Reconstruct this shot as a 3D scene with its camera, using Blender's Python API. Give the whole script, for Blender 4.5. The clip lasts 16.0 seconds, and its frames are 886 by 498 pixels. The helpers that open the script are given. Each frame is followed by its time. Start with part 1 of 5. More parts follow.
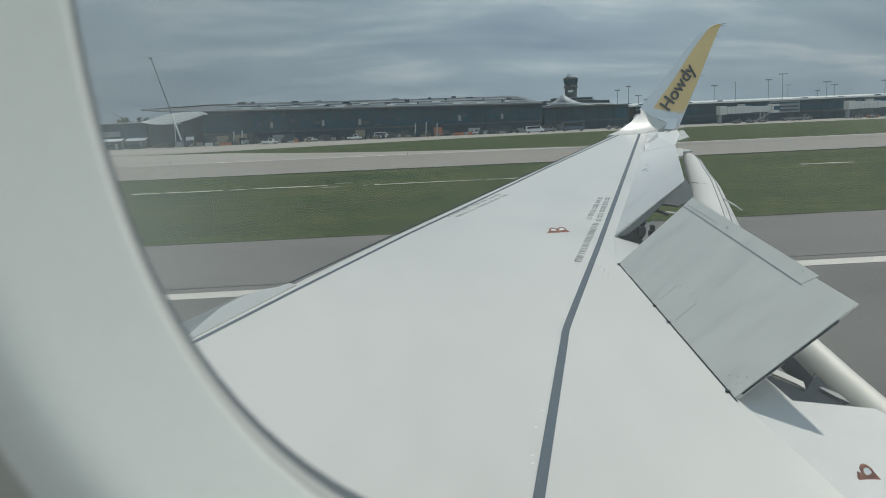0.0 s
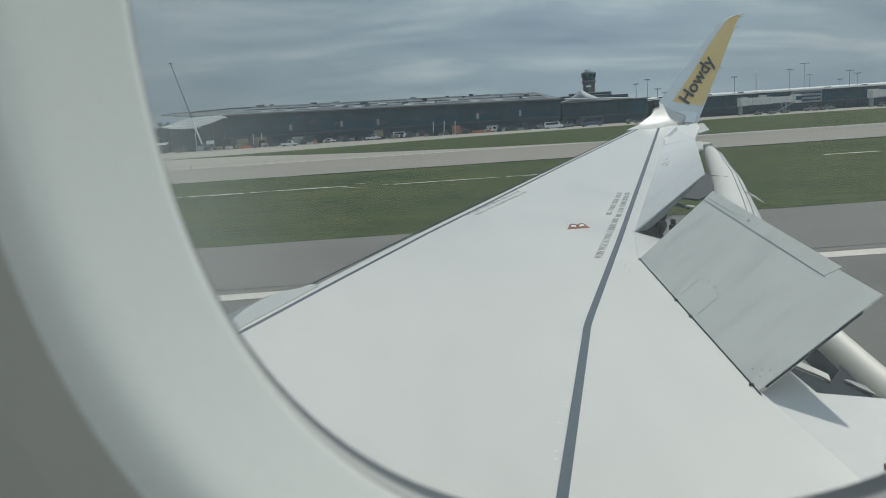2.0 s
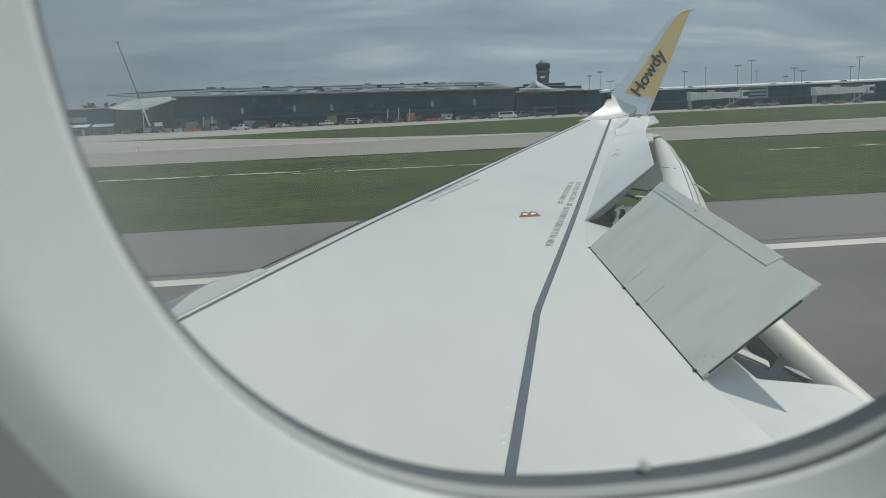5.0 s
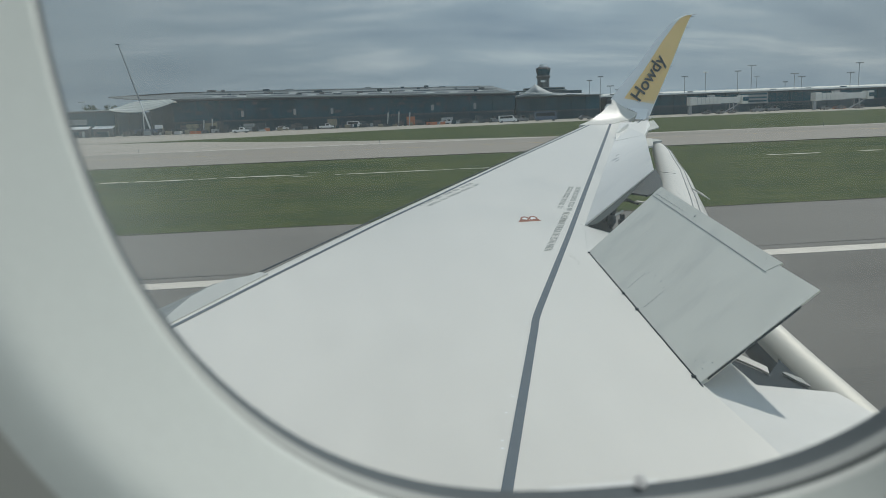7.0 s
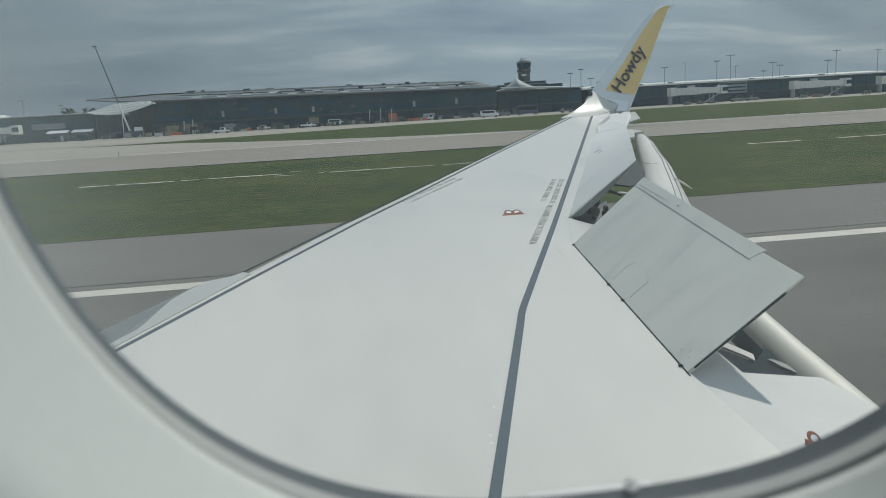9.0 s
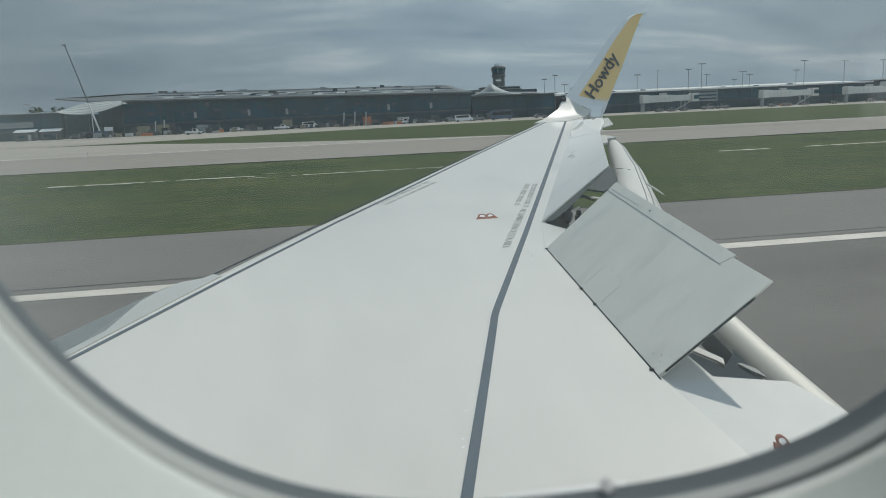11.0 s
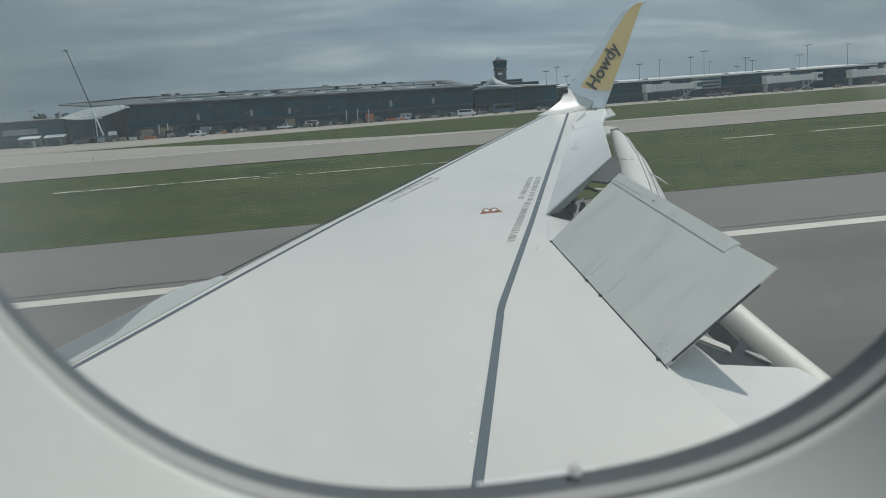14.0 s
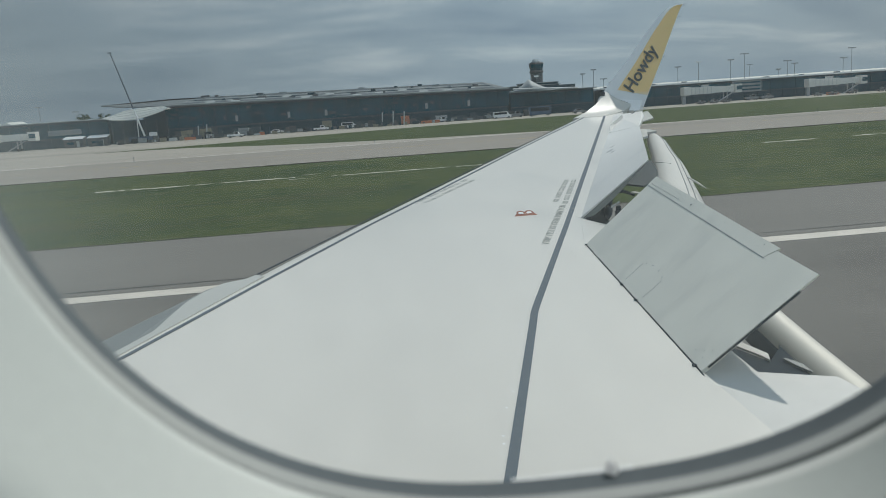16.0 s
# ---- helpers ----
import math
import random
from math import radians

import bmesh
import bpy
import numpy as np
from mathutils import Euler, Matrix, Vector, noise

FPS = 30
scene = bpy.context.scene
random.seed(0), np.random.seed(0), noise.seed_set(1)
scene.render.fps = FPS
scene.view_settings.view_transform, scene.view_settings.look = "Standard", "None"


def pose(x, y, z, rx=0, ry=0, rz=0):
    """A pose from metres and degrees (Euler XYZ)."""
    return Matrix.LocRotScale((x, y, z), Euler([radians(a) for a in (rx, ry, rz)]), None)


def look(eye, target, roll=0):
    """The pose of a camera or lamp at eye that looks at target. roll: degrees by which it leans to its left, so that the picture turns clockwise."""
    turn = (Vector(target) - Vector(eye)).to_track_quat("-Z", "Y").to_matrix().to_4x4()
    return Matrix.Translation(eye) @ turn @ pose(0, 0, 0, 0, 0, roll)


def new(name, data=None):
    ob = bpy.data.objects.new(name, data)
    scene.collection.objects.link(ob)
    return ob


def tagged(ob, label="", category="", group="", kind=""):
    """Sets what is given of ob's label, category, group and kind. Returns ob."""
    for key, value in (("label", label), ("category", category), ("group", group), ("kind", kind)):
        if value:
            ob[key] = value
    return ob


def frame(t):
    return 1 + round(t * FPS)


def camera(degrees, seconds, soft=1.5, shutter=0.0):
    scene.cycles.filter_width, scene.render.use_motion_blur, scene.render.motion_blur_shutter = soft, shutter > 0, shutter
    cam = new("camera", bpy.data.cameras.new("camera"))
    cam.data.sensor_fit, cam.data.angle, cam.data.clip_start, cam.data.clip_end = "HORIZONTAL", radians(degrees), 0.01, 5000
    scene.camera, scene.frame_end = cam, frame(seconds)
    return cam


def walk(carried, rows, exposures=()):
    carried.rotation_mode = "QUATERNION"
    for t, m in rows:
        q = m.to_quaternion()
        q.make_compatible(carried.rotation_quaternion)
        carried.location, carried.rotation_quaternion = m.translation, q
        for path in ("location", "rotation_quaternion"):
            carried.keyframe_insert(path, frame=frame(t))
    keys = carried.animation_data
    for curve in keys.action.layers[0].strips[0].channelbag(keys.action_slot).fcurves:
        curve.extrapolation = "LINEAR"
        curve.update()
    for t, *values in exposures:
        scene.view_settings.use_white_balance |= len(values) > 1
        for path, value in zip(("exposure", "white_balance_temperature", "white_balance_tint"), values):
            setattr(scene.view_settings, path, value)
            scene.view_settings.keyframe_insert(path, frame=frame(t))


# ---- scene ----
# ---------------- camera ----------------
cam = camera(60.0, 16.0, soft=0.8)
# a small lens held close to the window: the rim is out of focus, the wing and the airfield are sharp
cam.data.dof.use_dof = True
cam.data.dof.focus_distance = 11.0
cam.data.dof.aperture_fstop = 14.5


def view(x, y, z, yaw, pitch, roll):
    """A camera pose from metres and degrees: yaw to the left of outboard, pitch up, roll about the line of sight."""
    return pose(x, y, z) @ pose(0, 0, 0, 0, 0, yaw) @ pose(0, 0, 0, 90 + pitch, 0, 0) @ pose(0, 0, 0, 0, 0, roll)


PATH = [
    (0.0, -0.0189, -0.0249, 4.5210, -3.321, -9.282, -2.410),
    (0.5, -0.0082, -0.0373, 4.5208, -3.304, -9.308, -3.186),
    (1.0, -0.0116, -0.0454, 4.5246, -1.571, -8.639, -4.220),
    (1.5, -0.0126, -0.0275, 4.5218, -2.457, -8.962, -4.138),
    (2.0, -0.0193, -0.0497, 4.5258, -1.774, -9.323, -3.734),
    (2.5, -0.0041, -0.0471, 4.5186, -4.136, -10.094, -2.797),
    (3.0, -0.0100, -0.0489, 4.5176, -3.563, -9.729, -3.049),
    (3.5, -0.0090, -0.0485, 4.5183, -2.766, -10.262, -3.804),
    (3.7, -0.0116, -0.0440, 4.5146, -4.391, -10.503, -2.820),
    (5.8, -0.0117, -0.0400, 4.5106, -5.458, -10.065, -2.271),
    (6.0, -0.0100, -0.0406, 4.5150, -5.444, -9.913, -2.170),
    (6.5, -0.0130, -0.0389, 4.5138, -4.836, -10.052, -2.492),
    (7.0, -0.0119, -0.0425, 4.5160, -5.341, -10.130, -2.129),
    (7.5, -0.0122, -0.0313, 4.5135, -5.067, -11.190, -2.678),
    (8.0, -0.0049, -0.0356, 4.5146, -4.158, -11.560, -3.510),
    (8.5, -0.0063, -0.0280, 4.5117, -5.678, -10.704, -3.455),
    (9.0, -0.0035, -0.0190, 4.5074, -6.452, -10.486, -3.317),
    (9.2, -0.0031, -0.0227, 4.5076, -6.767, -10.789, -3.361),
    (11.3, 0.0002, -0.0051, 4.4992, -8.720, -10.043, -2.719),
    (11.5, 0.0004, -0.0048, 4.4994, -8.661, -9.952, -3.408),
    (12.0, -0.0002, -0.0044, 4.4994, -9.558, -10.373, -3.057),
    (12.5, 0.0010, -0.0109, 4.4972, -9.321, -11.588, -2.447),
    (13.0, 0.0035, -0.0107, 4.4995, -8.307, -11.300, -3.143),
    (13.5, 0.0046, -0.0131, 4.5009, -8.094, -11.018, -3.560),
    (14.0, 0.0068, -0.0222, 4.5047, -7.980, -10.624, -4.161),
    (14.5, 0.0076, -0.0173, 4.4980, -7.536, -10.843, -3.299),
    (15.0, 0.0077, -0.0119, 4.4959, -7.633, -11.325, -3.545),
    (15.5, 0.0086, -0.0175, 4.5020, -5.381, -10.036, -4.853),
    (16.0, 0.0059, -0.0206, 4.5016, -5.432, -10.274, -3.945),
]
walk(cam, [(r[0], view(*r[1:])) for r in PATH], exposures=((0.0, -0.02), (3.5, 0.0), (6.5, -0.02), (8.0, -0.05), (9.2, -0.05), (11.3, 0.0), (12.0, 0.0), (13.0, -0.06), (15.0, -0.06), (16.0, -0.02)))

# ---------------- world, sun, cabin fill lamps --------------
SUN_EL, SUN_AZ = 50.0, 48.0          # elevation; degrees from outboard (+y) towards the tail (+x)
world = bpy.data.worlds.new("overcast_sky")
scene.world = world
world.use_nodes = True
wt = world.node_tree
wt.nodes.clear()


def wnode(kind, **inputs):
    n = wt.nodes.new(kind)
    for k, v in inputs.items():
        n.inputs[k].default_value = v
    return n


sky = wnode("ShaderNodeTexSky")
sky.sky_type, sky.sun_disc = "NISHITA", False
sky.sun_elevation, sky.sun_rotation = radians(SUN_EL), radians(SUN_AZ)
sky.air_density, sky.dust_density = 1.4, 3.0
wc = wnode("ShaderNodeTexCoord")
sep = wnode("ShaderNodeSeparateXYZ")
wt.links.new(wc.outputs["Generated"], sep.inputs[0])
# clouds lie on a flat layer: direction divided by its height
hgt = wt.nodes.new("ShaderNodeMath"); hgt.operation = "MAXIMUM"; hgt.inputs[1].default_value = 0.0
wt.links.new(sep.outputs["Z"], hgt.inputs[0])
hadd = wt.nodes.new("ShaderNodeMath"); hadd.operation = "ADD"; hadd.inputs[1].default_value = 0.20
wt.links.new(hgt.outputs[0], hadd.inputs[0])
comb = wnode("ShaderNodeCombineXYZ")
for axis in ("X", "Y"):
    dv = wt.nodes.new("ShaderNodeMath"); dv.operation = "DIVIDE"
    wt.links.new(sep.outputs[axis], dv.inputs[0]); wt.links.new(hadd.outputs[0], dv.inputs[1])
    wt.links.new(dv.outputs[0], comb.inputs[axis])
cmap = wnode("ShaderNodeMapping", Scale=(0.55, 1.0, 1.0), Location=(1.7, 0.35, 0.0))
wt.links.new(comb.outputs[0], cmap.inputs[0])
cn = wnode("ShaderNodeTexNoise", Scale=1.5, Detail=7.0, Roughness=0.56, Distortion=0.35)
wt.links.new(cmap.outputs[0], cn.inputs["Vector"])
cr = wnode("ShaderNodeValToRGB")
cr.color_ramp.elements[0].position, cr.color_ramp.elements[0].color = 0.29, (0.142, 0.220, 0.312, 1)
cr.color_ramp.elements[1].position, cr.color_ramp.elements[1].color = 0.72, (0.50, 0.575, 0.63, 1)
mid = cr.color_ramp.elements.new(0.52); mid.color = (0.252, 0.342, 0.425, 1)
wt.links.new(cn.outputs["Fac"], cr.inputs[0])
# thin high haze just over the horizon
hz = wnode("ShaderNodeMapRange")
hz.inputs["From Min"].default_value, hz.inputs["From Max"].default_value = 0.0, 0.10
hz.inputs["To Min"].default_value, hz.inputs["To Max"].default_value = 0.65, 0.0
wt.links.new(hgt.outputs[0], hz.inputs["Value"])
hmix = wt.nodes.new("ShaderNodeMix"); hmix.data_type = "RGBA"
hmix.inputs["B"].default_value = (0.252, 0.342, 0.415, 1)
wt.links.new(hz.outputs[0], hmix.inputs["Factor"]); wt.links.new(cr.outputs[0], hmix.inputs["A"])
bg_sky = wnode("ShaderNodeBackground", Strength=0.06)
bg_cloud = wnode("ShaderNodeBackground", Strength=1.0)
wt.links.new(sky.outputs[0], bg_sky.inputs["Color"])
# the overcast is brighter on the sun's side
side = wt.nodes.new("ShaderNodeMapRange")
side.inputs["From Min"].default_value, side.inputs["From Max"].default_value = -0.6, 0.22
side.inputs["To Min"].default_value, side.inputs["To Max"].default_value = 0.50, 1.07
wt.links.new(sep.outputs["X"], side.inputs["Value"])
# and duller again further aft
aft = wt.nodes.new("ShaderNodeMapRange")
aft.inputs["From Min"].default_value, aft.inputs["From Max"].default_value = 0.30, 0.70
aft.inputs["To Min"].default_value, aft.inputs["To Max"].default_value = 1.0, 0.80
wt.links.new(sep.outputs["X"], aft.inputs["Value"])
# unseen sky on the aircraft's other side, raised to light inboard-facing surfaces
back = wt.nodes.new("ShaderNodeMapRange")
back.inputs["From Min"].default_value, back.inputs["From Max"].default_value = 0.3, -0.8
back.inputs["To Min"].default_value, back.inputs["To Max"].default_value = 1.0, 1.5
wt.links.new(sep.outputs["Y"], back.inputs["Value"])
broad = wt.nodes.new("ShaderNodeMath"); broad.operation = "MULTIPLY"
wt.links.new(side.outputs[0], broad.inputs[0]); wt.links.new(aft.outputs[0], broad.inputs[1])
# and brighter overhead than near the horizon
zen = wt.nodes.new("ShaderNodeMapRange")
zen.inputs["From Min"].default_value, zen.inputs["From Max"].default_value = 0.25, 1.0
zen.inputs["To Min"].default_value, zen.inputs["To Max"].default_value = 1.0, 1.5
wt.links.new(sep.outputs["Z"], zen.inputs["Value"])
wide = wt.nodes.new("ShaderNodeMath"); wide.operation = "MULTIPLY"
wt.links.new(broad.outputs[0], wide.inputs[0]); wt.links.new(back.outputs[0], wide.inputs[1])
gain = wt.nodes.new("ShaderNodeMath"); gain.operation = "MULTIPLY"
wt.links.new(wide.outputs[0], gain.inputs[0]); wt.links.new(zen.outputs[0], gain.inputs[1])
wt.links.new(gain.outputs[0], bg_cloud.inputs["Strength"])
wt.links.new(hmix.outputs["Result"], bg_cloud.inputs["Color"])
wmix = wnode("ShaderNodeMixShader", Fac=0.88)
wt.links.new(bg_sky.outputs[0], wmix.inputs[1]); wt.links.new(bg_cloud.outputs[0], wmix.inputs[2])
wout = wnode("ShaderNodeOutputWorld")
wt.links.new(wmix.outputs[0], wout.inputs[0])

sun_data = bpy.data.lights.new("sun", "SUN")
sun_data.energy, sun_data.angle, sun_data.color = 2.2, radians(1.2), (1.0, 0.965, 0.91)
sun = new("sun", sun_data)
_e, _a = radians(SUN_EL), radians(SUN_AZ)
SUN_WAY = Vector((math.sin(_a) * math.cos(_e), math.cos(_a) * math.cos(_e), math.sin(_e)))
sun.matrix_world = look(SUN_WAY * 100, (0, 0, 0))


def window_fill(x, power):
    """An unseen fill lamp at one of the windows across the cabin."""
    data = bpy.data.lights.new("far_window_fill", "AREA")
    data.shape, data.size, data.size_y, data.energy, data.color = "RECTANGLE", 0.26, 0.36, power, (0.91, 0.98, 0.98)
    ob = new("far_window_fill", data)
    ob.matrix_world = look((x, -3.29, 4.55), (x, 0, 4.55))


# powers rise aft so the fill brightens the surround's forward side
for wx, watts in ((0.7, 0.5), (1.25, 1.5), (1.8, 5.0), (2.35, 22.0), (2.9, 62.0)):
    window_fill(wx, watts)

# ---------------- materials ----------------


def mat(name, color, rough=0.6, metal=0.0, var=0.10, scale=3.0, fine=40.0, bump=0.0, spec=0.5, stretch=(1, 1, 1), tint=None, rand=0.0, coat=0.0, span=(0.30, 0.70)):
    """A painted or mineral surface with broad and fine unevenness in colour, gloss and relief (metres)."""
    m = bpy.data.materials.new(name)
    m.use_nodes = True
    nt = m.node_tree
    b = nt.nodes["Principled BSDF"]
    b.inputs["Metallic"].default_value = metal
    b.inputs["Specular IOR Level"].default_value = spec
    b.inputs["Coat Weight"].default_value = coat
    tc = nt.nodes.new("ShaderNodeTexCoord")
    mp = nt.nodes.new("ShaderNodeMapping")
    mp.inputs["Scale"].default_value = stretch
    nt.links.new(tc.outputs["Object"], mp.inputs[0])
    n1 = nt.nodes.new("ShaderNodeTexNoise"); n1.inputs["Scale"].default_value = scale; n1.inputs["Detail"].default_value = 5
    n2 = nt.nodes.new("ShaderNodeTexNoise"); n2.inputs["Scale"].default_value = fine; n2.inputs["Detail"].default_value = 4
    for n in (n1, n2):
        nt.links.new(mp.outputs[0], n.inputs["Vector"])
    sm = nt.nodes.new("ShaderNodeMath"); sm.operation = "MULTIPLY_ADD"; sm.inputs[1].default_value = 0.45
    nt.links.new(n2.outputs["Fac"], sm.inputs[0])
    k = nt.nodes.new("ShaderNodeMath"); k.operation = "MULTIPLY"; k.inputs[1].default_value = 0.55
    nt.links.new(n1.outputs["Fac"], k.inputs[0]); nt.links.new(k.outputs[0], sm.inputs[2])
    last = sm
    if rand:
        oi = nt.nodes.new("ShaderNodeObjectInfo")
        ra = nt.nodes.new("ShaderNodeMath"); ra.operation = "MULTIPLY_ADD"; ra.inputs[1].default_value = rand
        nt.links.new(oi.outputs["Random"], ra.inputs[0]); nt.links.new(sm.outputs[0], ra.inputs[2])
        last = ra
    rp = nt.nodes.new("ShaderNodeValToRGB")
    c0 = [max(0, c * (1 - var)) for c in color]
    c1 = [min(1, c * (1 + var)) for c in (tint or color)]
    rp.color_ramp.elements[0].position, rp.color_ramp.elements[1].position = span
    rp.color_ramp.elements[0].color, rp.color_ramp.elements[1].color = (*c0, 1), (*c1, 1)
    nt.links.new(last.outputs[0], rp.inputs[0]); nt.links.new(rp.outputs[0], b.inputs["Base Color"])
    rr = nt.nodes.new("ShaderNodeMapRange")
    rr.inputs["To Min"].default_value, rr.inputs["To Max"].default_value = max(0.02, rough - 0.08), min(1, rough + 0.08)
    nt.links.new(n1.outputs["Fac"], rr.inputs["Value"]); nt.links.new(rr.outputs[0], b.inputs["Roughness"])
    if bump:
        bu = nt.nodes.new("ShaderNodeBump"); bu.inputs["Distance"].default_value = bump; bu.inputs["Strength"].default_value = 0.6
        nt.links.new(n2.outputs["Fac"], bu.inputs["Height"]); nt.links.new(bu.outputs[0], b.inputs["Normal"])
    return m


M = {}
M["wing"] = mat("wing_white_paint", (0.725, 0.695, 0.640), 0.33, var=0.06, scale=0.6, fine=5, stretch=(1, 0.35, 1), coat=0.1)
M["wing2"] = mat("wing_grey_paint", (0.62, 0.645, 0.625), 0.42, var=0.07, scale=1.6, fine=9, stretch=(0.5, 2, 1))
M["flap_white"] = mat("flap_white_paint", (0.62, 0.600, 0.555), 0.42, var=0.04, scale=1.5, fine=12)
M["root"] = mat("root_panel_white_paint", (0.60, 0.595, 0.57), 0.45, var=0.06, scale=1.5, fine=12)
M["seal"] = mat("dark_grey_sealant", (0.10, 0.125, 0.150), 0.7, var=0.10, scale=4, fine=60, spec=0.2)
M["dark"] = mat("dark_metal_structure", (0.035, 0.045, 0.055), 0.6, metal=0.0, var=0.25, scale=6, fine=50, spec=0.03)
M["bare"] = mat("bare_aluminium", (0.62, 0.62, 0.60), 0.38, metal=0.8, var=0.08, scale=5, fine=60)
M["yellow"] = mat("yellow_paint", (1.0, 0.67, 0.27), 0.35, var=0.04, scale=2, fine=30)
M["winglet"] = mat("winglet_pale_paint", (0.86, 0.86, 0.86), 0.35, var=0.04, scale=2, fine=30)
M["letter"] = mat("dark_grey_lettering", (0.055, 0.060, 0.060), 0.5, var=0.1)
M["stencil"] = mat("grey_stencil_lettering", (0.42, 0.43, 0.41), 0.6, var=0.15)
M["red"] = mat("faded_red_brown_paint", (0.30, 0.115, 0.075), 0.6, var=0.2, fine=80, spec=0.2)
M["bezel"] = mat("pale_grey_window_plastic", (0.565, 0.605, 0.585), 0.5, var=0.03, scale=8, fine=300, bump=0.0001)
# wall plastic darker than the surround, to carry the cabin-side shade
M["panel"] = mat("shaded_cabin_wall_plastic", (0.37, 0.375, 0.35), 0.6, var=0.03, scale=6, fine=300, bump=0.0001)
M["gasket"] = mat("grey_rubber_gasket", (0.125, 0.146, 0.157), 0.9, var=0.08, scale=20, fine=300, spec=0.1)
# two in-between greys that feather the borders of the seal
M["gasket_blend"] = mat("gasket_blend_grey", (0.145, 0.166, 0.175), 0.9, var=0.06, scale=20, fine=300, spec=0.1)
M["ring_blend"] = mat("ring_blend_grey", (0.205, 0.226, 0.229), 0.9, var=0.06, scale=20, fine=300, spec=0.1)
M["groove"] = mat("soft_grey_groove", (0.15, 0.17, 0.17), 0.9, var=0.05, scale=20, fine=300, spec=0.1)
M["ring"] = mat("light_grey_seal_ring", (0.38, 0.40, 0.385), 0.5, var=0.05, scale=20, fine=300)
M["cabin"] = mat("cabin_lining", (0.32, 0.33, 0.32), 0.7, var=0.03)
M["carpet"] = mat("dark_blue_carpet", (0.05, 0.06, 0.09), 0.95, var=0.2, fine=120, bump=0.002)
M["grass"] = mat("mown_airfield_grass", (0.030, 0.066, 0.0115), 0.95, var=0.36, scale=0.12, fine=0.9, spec=0.1, stretch=(0.7, 1, 1), tint=(0.058, 0.070, 0.020), span=(0.36, 0.66))
M["asphalt"] = mat("worn_runway_asphalt", (0.165, 0.155, 0.140), 0.9, var=0.26, scale=0.35, fine=13, stretch=(0.75, 1, 1), spec=0.2)
M["asphalt_dark"] = mat("rubber_darkened_asphalt", (0.131, 0.124, 0.113), 0.9, var=0.28, scale=0.35, fine=13, stretch=(0.6, 1, 1), spec=0.2)
M["shoulder"] = mat("shoulder_asphalt", (0.182, 0.172, 0.156), 0.9, var=0.2, scale=0.2, fine=13, stretch=(0.6, 1, 1), spec=0.2)
M["taxi"] = mat("taxiway_concrete", (0.284, 0.256, 0.222), 0.88, var=0.14, scale=0.05, fine=1.2, stretch=(0.25, 1, 1), spec=0.25)
M["apron"] = mat("apron_concrete", (0.355, 0.322, 0.276), 0.88, var=0.10, scale=0.03, fine=0.6, stretch=(0.3, 1, 1), spec=0.25)
M["white_line"] = mat("worn_white_line_paint", (0.59, 0.54, 0.47), 0.7, var=0.22, scale=0.9, fine=14)
M["yellow_line"] = mat("worn_yellow_line_paint", (0.45, 0.33, 0.08), 0.7, var=0.2, scale=0.9, fine=18)
M["crack"] = mat("dark_joint_tar", (0.035, 0.034, 0.033), 0.8, var=0.2)
M["soil"] = mat("dark_verge_soil", (0.045, 0.042, 0.030), 0.95, var=0.3, scale=0.8, fine=6, spec=0.1)
M["dry"] = mat("pale_dry_gravel", (0.47, 0.45, 0.36), 0.95, var=0.2, scale=0.5, fine=8, bump=0.01)
M["glass_dark"] = mat("dark_curtain_glass", (0.003, 0.058, 0.086), 0.22, var=0.45, scale=0.12, fine=0.6, spec=0.30, rand=0.12)
M["clad_dark"] = mat("dark_grey_cladding", (0.008, 0.043, 0.062), 0.6, var=0.2, scale=0.2, fine=3)
M["clad_blue"] = mat("blue_grey_cladding", (0.05, 0.075, 0.09), 0.5, var=0.12, scale=0.2, fine=3)
M["roof_tent"] = mat("pale_tent_roof", (0.30, 0.325, 0.33), 0.6, var=0.10, scale=0.3, fine=3)
M["spoil"] = mat("spoiler_pale_paint", (0.82, 0.807, 0.775), 0.40, var=0.07, scale=0.9, fine=7, stretch=(0.4, 2.2, 1))
M["spoil_in"] = mat("spoiler_streaked_paint", (0.805, 0.785, 0.705), 0.42, var=0.05, scale=1.5, fine=5, stretch=(0.7, 1.7, 0.7), span=(0.34, 0.62))
# near-black that carries the shade round the flap nose
M["cove"] = mat("flap_shade_dark", (0.026, 0.037, 0.048), 0.6, var=0.1, scale=3, fine=8, spec=0.03)
# darkened for the shade in the spoiler bay; plain grey on the site
M["cove_grey"] = mat("bay_shade_and_site_grey", (0.10, 0.112, 0.116), 0.6, var=0.10, scale=3, fine=8, spec=0.03)
# slat grey lowered to stand in for the weaker light on it
M["slat"] = mat("shaded_slat_grey", (0.51, 0.51, 0.48), 0.45, var=0.06, scale=1.5, fine=12)
# pylon grey darkened to carry shade its flat plate would not get
M["pylon"] = mat("shaded_pylon_grey", (0.235, 0.25, 0.245), 0.5, var=0.08, scale=2, fine=20)
M["clad_mid"] = mat("grey_metal_cladding", (0.26, 0.29, 0.30), 0.55, var=0.10, scale=0.2, fine=3)
M["clad_light"] = mat("light_grey_cladding", (0.42, 0.44, 0.44), 0.55, var=0.08, scale=0.2, fine=3)
M["roof"] = mat("standing_seam_roof", (0.125, 0.14, 0.142), 0.5, var=0.2, scale=0.15, fine=2, stretch=(1, 0.1, 1))
M["roof_light"] = mat("pale_roof_membrane", (0.58, 0.59, 0.55), 0.6, var=0.10, scale=0.15, fine=2)
M["conc"] = mat("tower_concrete", (0.12, 0.125, 0.13), 0.8, var=0.12, scale=0.3, fine=4)
